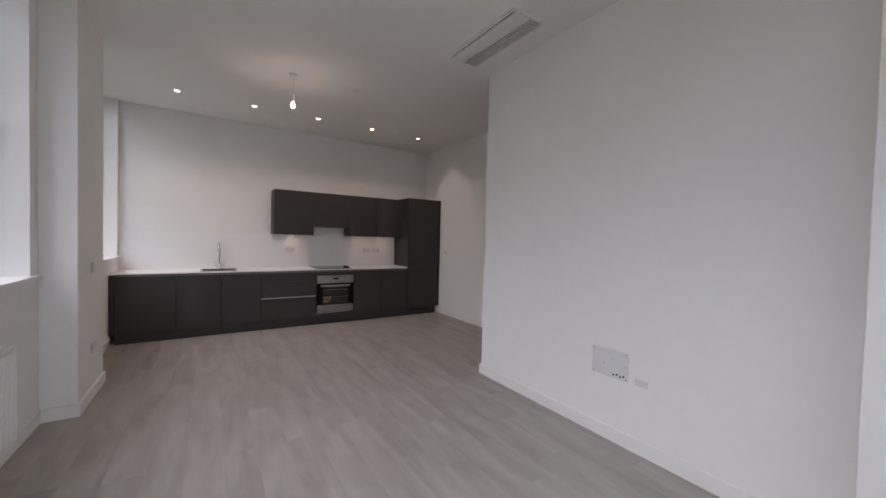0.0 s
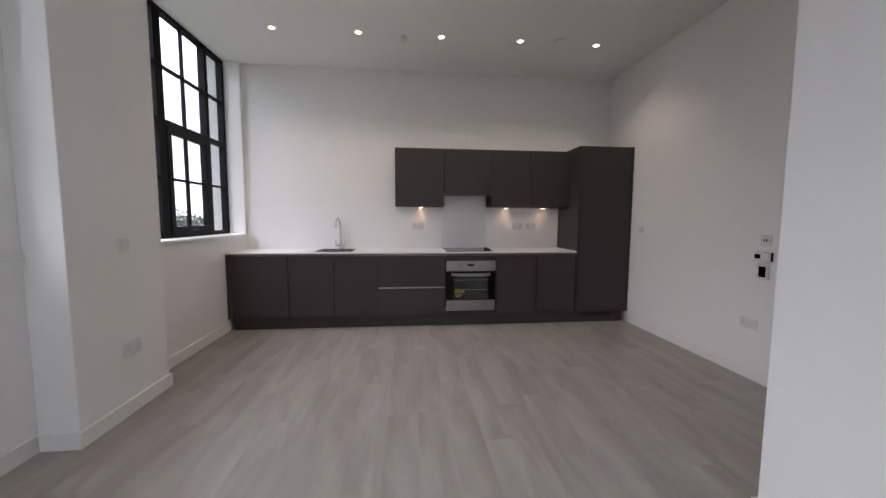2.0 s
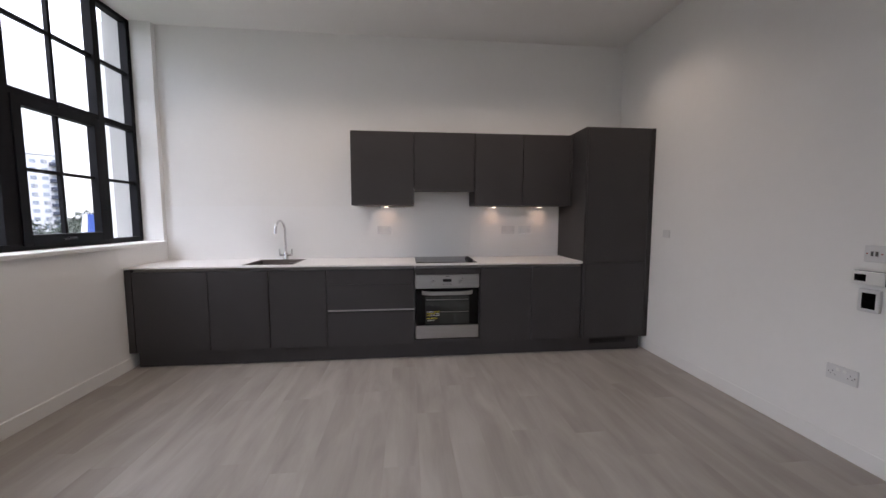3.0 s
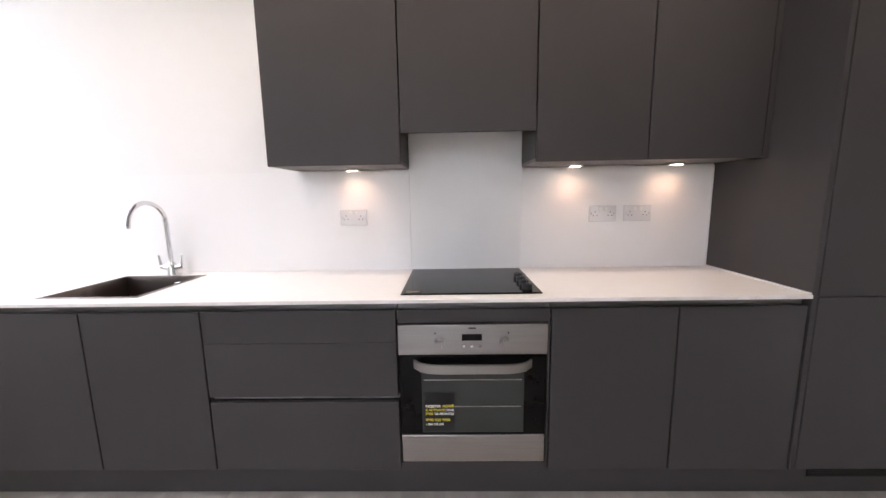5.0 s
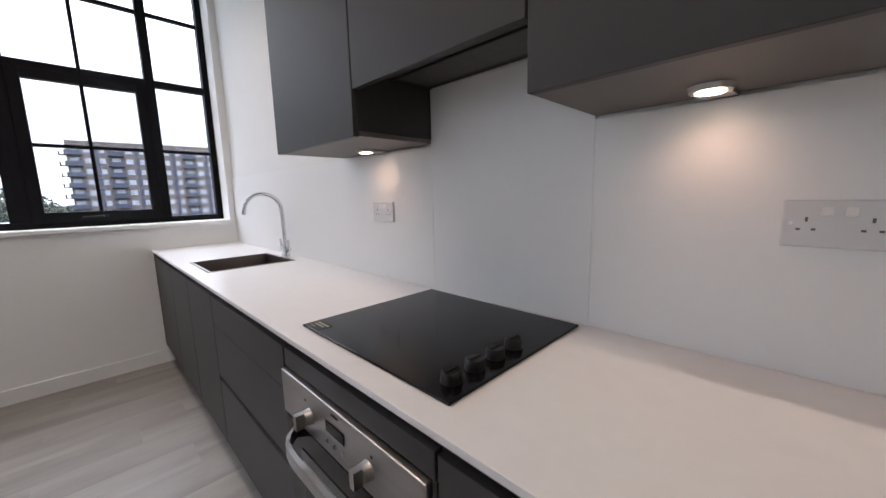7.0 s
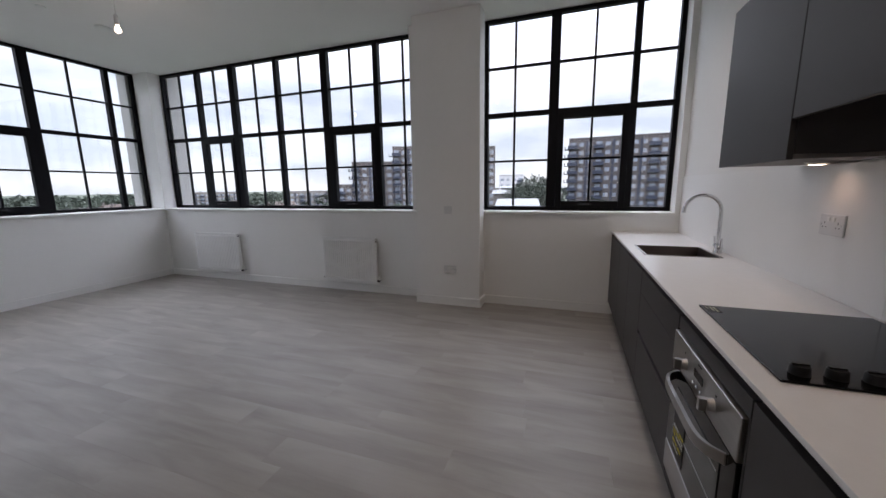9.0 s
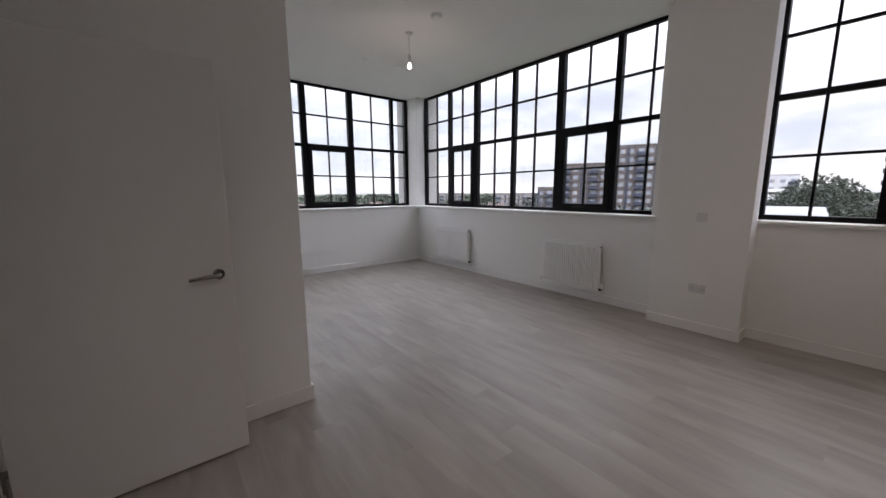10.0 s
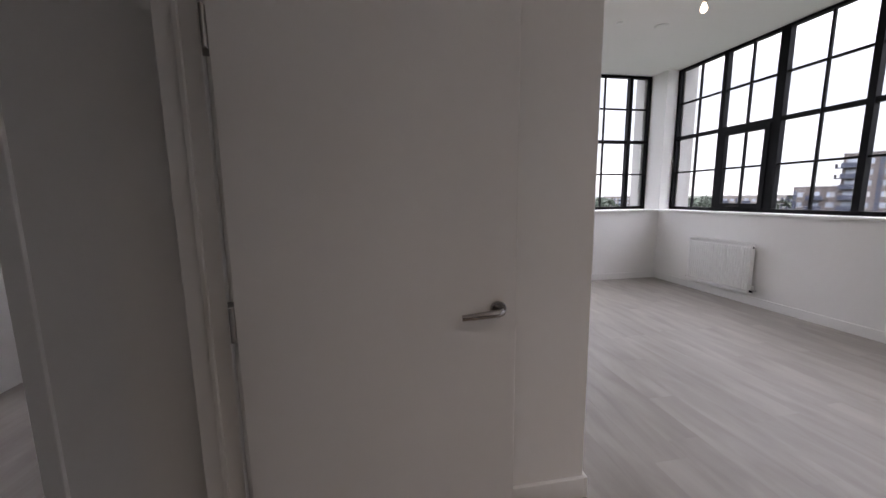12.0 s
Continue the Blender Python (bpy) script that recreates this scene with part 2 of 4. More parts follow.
tagged(boxes("floor", [(XW - 0.5, XE + 0.12, YS - 0.6, 0.2, -0.25, -0.012)], SCREED), "concrete floor laid with limed grey oak planks", "floor", kind="structure")
floor_ob = bpy.data.objects["floor"]
tagged(boxes("ceiling", [(XW - 0.245, XE + 0.12, YS - 0.365, 0.2, ZC, ZC + 0.3)], CEIL), "flat white painted plasterboard ceiling", "ceiling", kind="structure")
tagged(boxes("wall_north", [(XW - 0.5, XE + 0.12, 0.0, 0.2, -0.25, ZC)], WALL), "white painted kitchen wall", "wall", kind="structure")
DA, DB, DH = -2.545, -3.345, 1.985                # door opening
tagged(boxes("wall_east", [(XE, XE + 0.11, DA, 0.0, 0, ZC), (XE, XE + 0.11, DB, DA, DH, ZC), (XE, XE + 0.11, YB, DB, 0, ZC)], WALL),
       "white painted partition wall with a doorway", "wall", kind="structure")
tagged(boxes("wall_block", [(XB, XE + 0.11, YS - 0.6, YB, 0, ZC), (XB - 0.17, XB, YS, -6.19, 0, ZC)], WALL, bevel=0.004),
       "white painted projecting wall carrying the media plate", "wall", kind="structure")
tagged(boxes("wall_west", [(XW - 0.24, XW, W2A, W2B, -0.25, SILL - 0.03), (XW - 0.24, XW, W3A, W3B, -0.25, SILL - 0.03),
                           (XW - 0.24, XW, W2B, W3A, -0.25, ZC), (XW - 0.24, XW, W3B, 0.0, -0.25, ZC)], WALL),
       "white painted window wall with deep reveals", "wall", kind="structure")
tagged(boxes("wall_south", [(W1A, W1B, YS - 0.36, YS, -0.25, SILL - 0.03), (W1B, XB, YS - 0.36, YS, -0.25, ZC)], WALL),
       "white painted window wall under the end window", "wall", kind="structure")
tagged(boxes("wall_corner", [(XW - 0.24, XW, YS - 0.36, YS, -0.25, ZC)], WALL), "white painted corner pier between the two windows", "wall", kind="structure")
tagged(boxes("wall_pillar", [(XW, -2.27, -2.712, -1.955, 0, ZC)], WALL, bevel=0.004), "white boxed-in column between the windows", "column", kind="structure")
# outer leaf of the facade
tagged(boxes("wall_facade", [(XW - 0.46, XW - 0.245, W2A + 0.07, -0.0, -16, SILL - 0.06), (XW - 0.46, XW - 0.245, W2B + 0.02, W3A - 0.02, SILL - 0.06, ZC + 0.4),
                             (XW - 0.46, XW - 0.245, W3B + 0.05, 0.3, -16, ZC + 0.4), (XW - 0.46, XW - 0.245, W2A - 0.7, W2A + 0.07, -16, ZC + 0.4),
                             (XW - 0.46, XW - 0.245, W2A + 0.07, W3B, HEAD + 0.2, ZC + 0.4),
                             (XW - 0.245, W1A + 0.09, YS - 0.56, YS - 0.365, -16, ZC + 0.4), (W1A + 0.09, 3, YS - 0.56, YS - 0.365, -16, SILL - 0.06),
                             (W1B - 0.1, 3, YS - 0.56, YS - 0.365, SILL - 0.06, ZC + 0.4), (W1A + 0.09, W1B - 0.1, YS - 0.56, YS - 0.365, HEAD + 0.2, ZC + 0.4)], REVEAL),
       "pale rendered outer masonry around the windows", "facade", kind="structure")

# hall behind the door
tagged(boxes("hall_floor", [(XE, 4.6, -5.6, -1.4, -0.2, -0.002)], FLOOR), "grey oak laminate hall floor", "floor", kind="structure")
# the hole in the far end wall is added, unseen, to brighten the hall
tagged(boxes("hall_wall", [(4.5, 4.6, -5.6, -1.4, 0, 2.6), (XE + 0.11, 4.5, -1.5, -1.4, 0, 2.6), (XE + 0.11, 3.4, -5.6, -5.5, 0, 2.6), (4.1, 4.5, -5.6, -5.5, 0, 2.6), (3.4, 4.1, -5.6, -5.5, 0, 1.0), (3.4, 4.1, -5.6, -5.5, 2.1, 2.6), (XE + 0.11, 2.92, -5.5, -3.43, 0, 2.6)], WALL),
       "white painted hall walls with an added unseen opening for daylight", "wall", kind="structure")
tagged(boxes("hall_ceiling", [(XE + 0.11, 4.6, -5.6, -1.4, 2.6, 2.7)], CEIL), "white hall ceiling", "ceiling", kind="structure")

tagged(boxes("hall_architrave", [(2.865, 2.925, -3.43, -3.416, 0, 2.05)], TRIM, bevel=0.003), "white painted hall architrave", "architrave", kind="structure")

# window boards
tagged(boxes("window_board", [(XW - 0.19, XW + 0.03, W2A, W2B + 0.12, SILL - 0.03, SILL)], TRIM, bevel=0.006), "white painted window board", "window sill", "window boards", "structure")
tagged(boxes("window_board", [(XW - 0.19, XW + 0.03, W3A + 0.045, W3B, SILL - 0.03, SILL)], TRIM, bevel=0.006), "white painted window board", "window sill", "window boards", "structure")
tagged(boxes("window_board", [(W1A, W1B, YS - 0.31, YS + 0.03, SILL - 0.03, SILL)], TRIM, bevel=0.006), "white painted window board", "window sill", "window boards", "structure")


# skirting
def skirting(x0, x1, y0, y1):
    ob = boxes("baseboard", [(x0, x1, y0, y1, 0, 0.098)], TRIM, bevel=0.0025)
    tagged(ob, "white painted square-edged skirting board", "baseboard", "skirting boards", "structure")


S = 0.016
for r in ((XW, XW + S, YS + S, -2.712), (XW, XW + S, -1.955, -0.56), (-2.27, -2.27 + S, -2.712 - S, -1.955 + S), (XW + S, -2.27, -2.712 - S, -2.712),
          (XW + S, -2.27, -1.955, -1.955 + S), (XW, XB - 0.17, YS, YS + S), (XB - S, XB, -6.19, YB + S), (XB, XE, YB, YB + S), (XE - 0.006, XE, -2.475, -0.6),
          (XB - 0.17 - S, XB - 0.17, YS + S, -6.19), (XE + 0.11, 2.86, -3.43, -3.414)):
    skirting(*r)


# ---- windows ----
def window(name, origin, rz, cols, rows, casements, label):
    """cols: (place, bar width) along the window; rows likewise, upwards. casements: (first col, last col) that open in the lower half."""
    w = base(name, *origin, label, "window", kind="structure", rz=rz)
    u0, u1, z0, z1 = cols[0][0], cols[-1][0], rows[0][0], rows[-1][0]
    D = 0.07
    boxes("frame", [(u0, u0 + 0.045, -D, 0, z0, z1), (u1 - 0.045, u1, -D, 0, z0, z1), (u0 + 0.045, u1 - 0.045, -D, 0, z0, z0 + 0.045), (u0 + 0.045, u1 - 0.045, -D, 0, z1 - 0.035, z1)], FRAMEM, w, 0.003)
    zt = rows[2][0]
    for u, b in cols[1:-1]:
        d = D if b > 0.03 else 0.045
        boxes("mullion", [(u - b / 2, u + b / 2, -d, 0.004 if b > 0.03 else -0.012, z0 + 0.045, z1 - 0.035)], FRAMEM, w, 0.003)
    for z, b in rows[1:-1]:
        for (a, ab), (c, cb) in zip(cols, cols[1:]):
            boxes("glazing_bar", [(a + (ab / 2 if a != u0 else 0.045), c - (cb / 2 if c != u1 else 0.045), -0.06, -0.002 if b > 0.03 else -0.014, z - b / 2, z + b / 2)], FRAMEM, w, 0.002)
    cache = {}
    for (a, ab), (c, cb) in zip(cols, cols[1:]):
        for (p, pb), (q, qb) in zip(rows, rows[1:]):
            key = (round(c - a, 3), round(q - p, 3))
            if key not in cache:
                cache[key] = boxes("pane", [(0, c - a - 0.012, -0.006, 0, 0, q - p - 0.012)], GLASS, w)
                pane = cache[key]
            else:
                pane = new("pane", cache[key].data)
                pane.parent = w
            pane.location = (a + 0.006, -0.034, p + 0.006)
            pane.visible_shadow = False
    for i, j in casements:
        a, c = cols[i][0] + cols[i][1] / 2, cols[j][0] - cols[j][1] / 2
        s, p, q = 0.062, z0 + 0.03, zt - rows[2][1] / 2
        cs = boxes("casement", [(a, a + s, -0.05, 0.014, p, q), (c - s, c, -0.05, 0.014, p, q), (a + s, c - s, -0.05, 0.014, p, p + s + 0.015), (a + s, c - s, -0.05, 0.014, q - s, q)], FRAMEM, w, 0.003)
        m = (a + c) / 2

        def lever(bm):
            box(bm, m - 0.03, m + 0.03, 0.014, 0.026, p + 0.03, p + 0.05)
            tube(bm, [(m, 0.02, p + 0.04), (m, 0.05, p + 0.04), (m + 0.11, 0.052, p + 0.036)], [0.007, 0.007, 0.006], 10)
        part("handle", lever, BLACKP, cs, smooth=True)
    return w


ROWS = ((SILL, 0), (1.65, 0.022), (2.16, 0.05), (2.665, 0.022), (HEAD + 0.012, 0))
TN, MD, TK = 0.022, 0.06, 0.10
# along the west wall u runs with -y after a quarter turn
def west(ys):
    return tuple((-y, b) for y, b in ys[::-1])


window("window_2", (-2.665, 0, 0), -90, west([(W2A, 0), (-6.85, TN), (-6.47, MD), (-6.13, TN), (-5.77, TK), (-5.35, TN), (-4.96, MD), (-4.57, TN), (-4.16, TK), (-3.77, TN), (-3.39, MD + 0.01), (-3.02, TN), (W2B + 0.0, 0)]), ROWS, [(2, 4), (8, 10)],
       "tall black steel-look window of small panes with two casements")
window("window_3", (-2.665, 0, 0), -90, west([(W3A, 0), (-1.655, TN), (-1.235, TK), (-0.84, TN), (-0.455, MD), (W3B, 0)]), ROWS, [(1, 3)],
       "black steel-look window of small panes beside the kitchen")
window("window_1", (0, -7.556, 0), 0, ((W1A, 0), (-2.12, MD), (-1.68, TN), (-1.245, TK), (-0.82, TN), (-0.405, TK), (0.03, TN), (0.47, MD), (W1B, 0)), ROWS, [(3, 5)],
       "black steel-look end window of small panes")


# ---- kitchen ----
ZT = 0.893                                        # worktop top
FY = -0.6


def front(parent, x0, x1, z0, z1, name="door", y=FY, mt=CAB):
    return boxes(name, [(x0 + 0.0032, x1 - 0.0032, y, y + 0.02, z0, z1)], mt, parent, 0.0015)


def base_unit(x0, x1, label, drawers=False, group="kitchen base units", sink=False):
    u = base("base_cabinet", 0, 0, 0, label, "cabinet", group)
    lower = [(x0, x1, FY + 0.022, -0.004, 0.14, 0.455), (x0, x1, FY + 0.05, -0.004, 0.455, 0.482), (x0, x1, FY + 0.022, -0.004, 0.482, 0.80)] if drawers else [(x0, x1, FY + 0.022, -0.004, 0.14, 0.80)]
    upper = [(x0, x1, FY + 0.05, -0.004, 0.80, 0.876)]
    if sink:      # open behind the front rail, for the bowl
        lower = [(x0, x1, FY + 0.022, -0.004, 0.14, 0.69), (x0, x1, FY + 0.022, FY + 0.052, 0.69, 0.80)]
        upper = [(x0, x1, -0.085, -0.004, 0.69, 0.876)]
    boxes("body", lower + upper, CARC, u)
    boxes("grip_channel", [(x0, x1, FY + 0.03, FY + 0.05, 0.80, 0.876)], CHAN2, u)
    if drawers:
        front(u, x0, x1, 0.715, 0.848, "drawer")
        front(u, x0, x1, 0.48, 0.713, "drawer")
        boxes("grip_rail", [(x0 + 0.002, x1 - 0.002, FY + 0.026, FY + 0.049, 0.458, 0.481)], CHAN, u, 0.001)
        front(u, x0, x1, 0.145, 0.455, "drawer")
    else:
        front(u, x0, x1, 0.145, 0.848)
    return u


for a, b in ((-2.42, -1.81), (-1.81, -1.30), (-1.30, -0.80), (0.61, 1.11), (1.11, 1.603)):
    base_unit(a, b, "graphite matt handleless base cabinet under the worktop", sink=-1.9 < a < -1.2)
base_unit(-0.80, -0.005, "graphite drawer unit with a recessed metal grip", True)
tagged(boxes("end_panel", [(XW + 0.004, -2.422, FY, -0.004, 0.14, 0.868)], CAB, bevel=0.0015), "graphite filler panel closing the base units", "filler panel")
tagged(boxes("plinth", [(XW + 0.05, XE - 0.06, -0.555, -0.53, 0, 0.139)], CAB, bevel=0.001), "graphite kickboard under the kitchen units", "plinth")
SX0, SX1, SY0, SY1 = -1.535, -1.115, -0.525, -0.105
tagged(boxes("worktop", [(XW + 0.003, SX0, -0.607, -0.0125, 0.878, ZT), (SX1, 1.608, -0.607, -0.0125, 0.878, ZT), (SX0, SX1, -0.607, SY0, 0.878, ZT), (SX0, SX1, SY1, -0.0125, 0.878, ZT)], TOP, bevel=0.0012),
       "thin white quartz worktop with a cut-out sink", "worktop")
sp = base("splashback", 0, 0, ZT, "glossy white splashback panels behind the worktop", "splashback")
for a, b in ((XW + 0.004, -0.001), (0.0005, 0.60), (0.6005, 1.608)):
    boxes("panel", [(a, b, -0.012, -0.002, 0.0, 0.735 if a == 0.0005 else 0.54)], SPLASH, sp, 0.0004)
tagged(boxes("sealant_bead", [(1.600, 1.609, -0.6, -0.013, ZT + 0.001, ZT + 0.007), (1.602, 1.609, -0.018, -0.0125, ZT + 0.007, 1.43)], WHITEP), "white silicone bead against the tall unit", "sealant")

# tall unit
tall = base("tall_cabinet", 0, 0, 0, "graphite tall fridge housing with two flush doors", "cabinet")
boxes("body", [(1.637, XE - 0.004, FY + 0.022, -0.004, 0.14, 2.155)], CARC, tall)
boxes("side_panel", [(1.612, 1.632, FY, -0.004, 0.14, 2.165)], CAB, tall, 0.001)
boxes("side_panel", [(2.26, XE - 0.004, FY + 0.001, -0.56, 0.14, 2.165)], CAB, tall, 0.001)
boxes("top_panel", [(1.632, XE - 0.004, FY + 0.03, -0.004, 2.156, 2.165)], CAB, tall)
front(tall, 1.634, 2.258, 0.885, 2.163)
front(tall, 1.634, 2.258, 0.145, 0.881)
gr = boxes("vent_grille", [(1.73, 2.10, -0.560, -0.556, 0.075, 0.115)], BLACKP, tall)
each("vent_slat", [(1.735, 2.095, -0.564, -0.560, 0.080 + i * 0.009, 0.084 + i * 0.009) for i in range(4)], CARC, tall)

# wall units
UY, UZ0, UZ1 = -0.335, 1.44, 2.142


def wall_unit(x0, x1, z0, label, drop=0.002):
    u = base("wall_cabinet", 0, 0, 0, label, "cabinet", "kitchen wall units")
    boxes("body", [(x0 + 0.001, x1 - 0.001, UY + 0.021, -0.002, z0 + 0.016, UZ1 - 0.002)], CAB, u, 0.001)
    boxes("bottom_panel", [(x0 + 0.001, x1 - 0.001, UY + 0.021, -0.014, z0, z0 + 0.015)], UNDER if z0 < 1.5 else CARC, u, 0.001)
    boxes("door", [(x0 + 0.0032, x1 - 0.0032, UY, UY + 0.019, z0 - drop, UZ1)], CAB, u, 0.0015)
    return u


wall_unit(-0.605, 0.0, UZ0, "graphite matt handleless wall cabinet")
hood = wall_unit(0.0, 0.60, 1.630, "graphite wall cabinet hiding an extractor hood", 0.058)
boxes("filter", [(0.03, 0.57, -0.29, -0.05, 1.625, 1.6295)], HOODM, hood, 0.002)
each("hood_lip", [(0.01, 0.59, -0.312, -0.295, 1.600, 1.6295), (0.01, 0.59, -0.20, -0.19, 1.619, 1.6245)], BLACKP, hood, 0.002)
wall_unit(0.60, 1.09, UZ0, "graphite matt handleless wall cabinet")
wall_unit(1.09, 1.585, UZ0, "graphite matt handleless wall cabinet")
tagged(boxes("filler_panel", [(1.587, 1.610, UY + 0.001, -0.014, UZ0, UZ1)], CAB, bevel=0.001), "graphite filler strip beside the tall unit", "filler panel")


def under_light(x):
    u = base("under_cabinet_light", x + 0.005, -0.112, UZ0 - 0.001, "small lit wedge lamp under the wall cabinet", "lamp", "under-cabinet lamps")

    def wedge(bm):
        tube(bm, [(0, 0, -0.010), (0, 0, 0)], [0.034, 0.037], 24)
        v = [bm.verts.new(p) for p in ((-0.03, 0.02, -0.011), (0.03, 0.02, -0.011), (0.03, 0.11, -0.003), (-0.03, 0.11, -0.003), (-0.03, 0.02, 0), (0.03, 0.02, 0), (0.03, 0.11, 0), (-0.03, 0.11, 0))]
        for f in ((3, 2, 1, 0), (4, 5, 6, 7), (0, 1, 5, 4), (1, 2, 6, 5), (2, 3, 7, 6), (3, 0, 4, 7)):
            bm.faces.new([v[i] for i in f])
    part("body", wedge, CHAN, u, smooth=True)
    part("diffuser", lambda bm: tube(bm, [(0, 0, -0.0118), (0, 0, -0.0101)], [0.024, 0.025], 24), LED, u)
    d = bpy.data.lights.new("under_lamp", "SPOT")
    d.energy, d.color, d.spot_size, d.spot_blend, d.shadow_soft_size = 0.21, (1, 0.59, 0.38), radians(140), 1.0, 0.02
    lo = new("under_lamp", d)
    lo.parent, lo.matrix_basis = u, look((0, 0, -0.02), (0, 0.07, -0.3))


for x in (-0.285, 0.845, 1.35):
    under_light(x)

# oven
ov = base("oven", 0.0, FY, 0.19, "built-in stainless steel electric oven with dark glass door", "oven")
boxes("body", [(0.012, 0.585, 0.022, 0.56, 0.0, 0.60)], CARC, ov)
boxes("filler_strip", [(0.0, 0.605, 0.001, 0.02, 0.605, 0.658)], CAB, ov, 0.001)
each("housing", [(0.598, 0.608, 0.001, 0.02, -0.045, 0.604), (-0.003, 0.605, 0.001, 0.02, -0.045, -0.010)], CAB, ov, 0.001)
boxes("grip_channel", [(0.0, 0.608, 0.03, 0.05, 0.61, 0.686)], CHAN2, ov)
boxes("control_panel", [(0.0, 0.595, -0.012, 0.022, 0.475, 0.60)], STEEL, ov, 0.003)
dr = boxes("door", [(0.003, 0.592, -0.008, 0.022, 0.125, 0.468)], BLACKD, ov, 0.003)
boxes("door_window", [(0.09, 0.505, -0.0105, -0.0085, 0.135, 0.40)], OVENG, ov, 0.0005)
each("rack", [(0.10, 0.495, -0.0125, -0.0108, 0.366, 0.370), (0.10, 0.495, -0.0125, -0.0108, 0.250, 0.254)], STEEL, ov)
boxes("door_trim", [(0.003, 0.592, -0.010, 0.022, 0.0, 0.122)], STEEL, ov, 0.003)


def oven_handle(bm):
    n, pts = 17, []
    for i in range(n):
        a = i / (n - 1)
        out = 0.055 * (1 - abs(2 * a - 1) ** 7)
        pts.append((0.06 + 0.475 * a, -0.006 - out, 0.438))
    prev = None
    for x, y, z in pts:
        ring = [bm.verts.new(p) for p in ((x, y - 0.006, z - 0.018), (x, y + 0.006, z - 0.018), (x, y + 0.006, z + 0.016), (x, y - 0.006, z + 0.016))]
        if prev:
            for k in range(4):
                bm.faces.new((prev[k], prev[(k + 1) % 4], ring[(k + 1) % 4], ring[k]))
        else:
            bm.faces.new(ring[::-1])
        prev = ring
    bm.faces.new(prev)


part("handle", oven_handle, STEEL, ov, smooth=True)
boxes("display", [(0.255, 0.335, -0.0145, -0.0122, 0.535, 0.562)], BLACKD, ov, 0.0006)
for x in (0.262, 0.295, 0.328):
    part("button", lambda bm, x=x: tube(bm, [(x, -0.012, 0.513), (x, -0.017, 0.513)], [0.006, 0.0055], 12), CHROME, ov, smooth=True)
for x in (0.168, 0.425):
    def knob(bm, x=x):
        tube(bm, [(x, -0.012, 0.53), (x, -0.016, 0.53), (x, -0.030, 0.53)], [0.021, 0.0195, 0.018], 24)
        box(bm, x - 0.008, x + 0.008, -0.050, -0.030, 0.510, 0.548)
    part("knob", knob, STEEL, ov, smooth=True)
    boxes("indicator", [(x - 0.022 if x < 0.3 else x + 0.012, x - 0.016 if x < 0.3 else x + 0.018, -0.0135, -0.0122, 0.563, 0.569)], BLACKP, ov)
boxes("badge", [(0.282, 0.312, -0.0132, -0.0122, 0.583, 0.589)], BLACKP, ov)
boxes("sticker", [(0.10, 0.222, -0.0128, -0.0112, 0.145, 0.315)], BLACKP, ov)
for i, (txt, sz, mt) in enumerate((("REGISTER", 0.0145, PALEP), ("& ACTIVATE", 0.0142, YELL), ("FREE", 0.0145, YELL))):
    lettering("lettering", txt, sz, mt, ov, pose(0.104, -0.0131, 0.249 - i * 0.0165, 90), 0.0004)
for txt, x, z, sz, mt in (("NOW", 0.174, 0.249, 0.0145, YELL), ("YOUR", 0.184, 0.2325, 0.0135, PALEP), ("GUARANTEE", 0.141, 0.216, 0.0138, PALEP),
                          ("0800 032 8936", 0.104, 0.188, 0.0165, YELL), ("1 800 818 630", 0.104, 0.170, 0.0125, PALEP)):
    lettering("lettering", txt, sz, mt, ov, pose(x, -0.0131, z, 90), 0.0004)
each("print_bar", [(0.211, 0.219, -0.0133, -0.0129, 0.250, 0.262)], YELL, ov)

# hob
hob = base("hob", 0.008, -0.545, ZT, "black ceramic glass hob with four side knobs", "hob")
boxes("glass_plate", [(0, 0.58, 0, 0.505, 0.001, 0.007)], BLACKG, hob, 0.002)
for y in (0.058, 0.128, 0.198, 0.268):
    def hknob(bm, y=y):
        tube(bm, [(0.53, y, 0.007), (0.53, y, 0.012), (0.53, y, 0.027), (0.53, y, 0.029)], [0.0225, 0.0215, 0.020, 0.018], 20)
        box(bm, 0.527, 0.533, y - 0.017, y + 0.017, 0.028, 0.033)
    part("knob", hknob, BLACKP, hob, smooth=True)
boxes("sticker", [(0.012, 0.085, 0.008, 0.05, 0.0071, 0.0076)], BLACKP, hob)
each("print_bar", [(0.018, 0.078, 0.036, 0.043, 0.0077, 0.008), (0.018, 0.07, 0.026, 0.032, 0.0077, 0.008), (0.018, 0.046, 0.014, 0.018, 0.0077, 0.008)], DECAL, hob)

# sink and tap
sk = base("sink", (SX0 + SX1) / 2, (SY0 + SY1) / 2, ZT, "square stainless steel sink bowl set in the worktop", "sink")
hx, hy = (SX1 - SX0) / 2, (SY1 - SY0) / 2


def bowl(bm):
    g = 0.004
    a, b = [], []
    for z, s in ((0.0015, 0.012), (0.0015, -g), (-0.010, -g - 0.003), (-0.165, -g - 0.012), (-0.180, -g - 0.035)):
        a.append([bm.verts.new((sx * (hx + s), sy * (hy + s), z)) for sx, sy in ((-1, -1), (1, -1), (1, 1), (-1, 1))])
    for p, q in zip(a, a[1:]):
        for k in range(4):
            bm.faces.new((p[k], p[(k + 1) % 4], q[(k + 1) % 4], q[k]))
    bm.faces.new(a[-1])


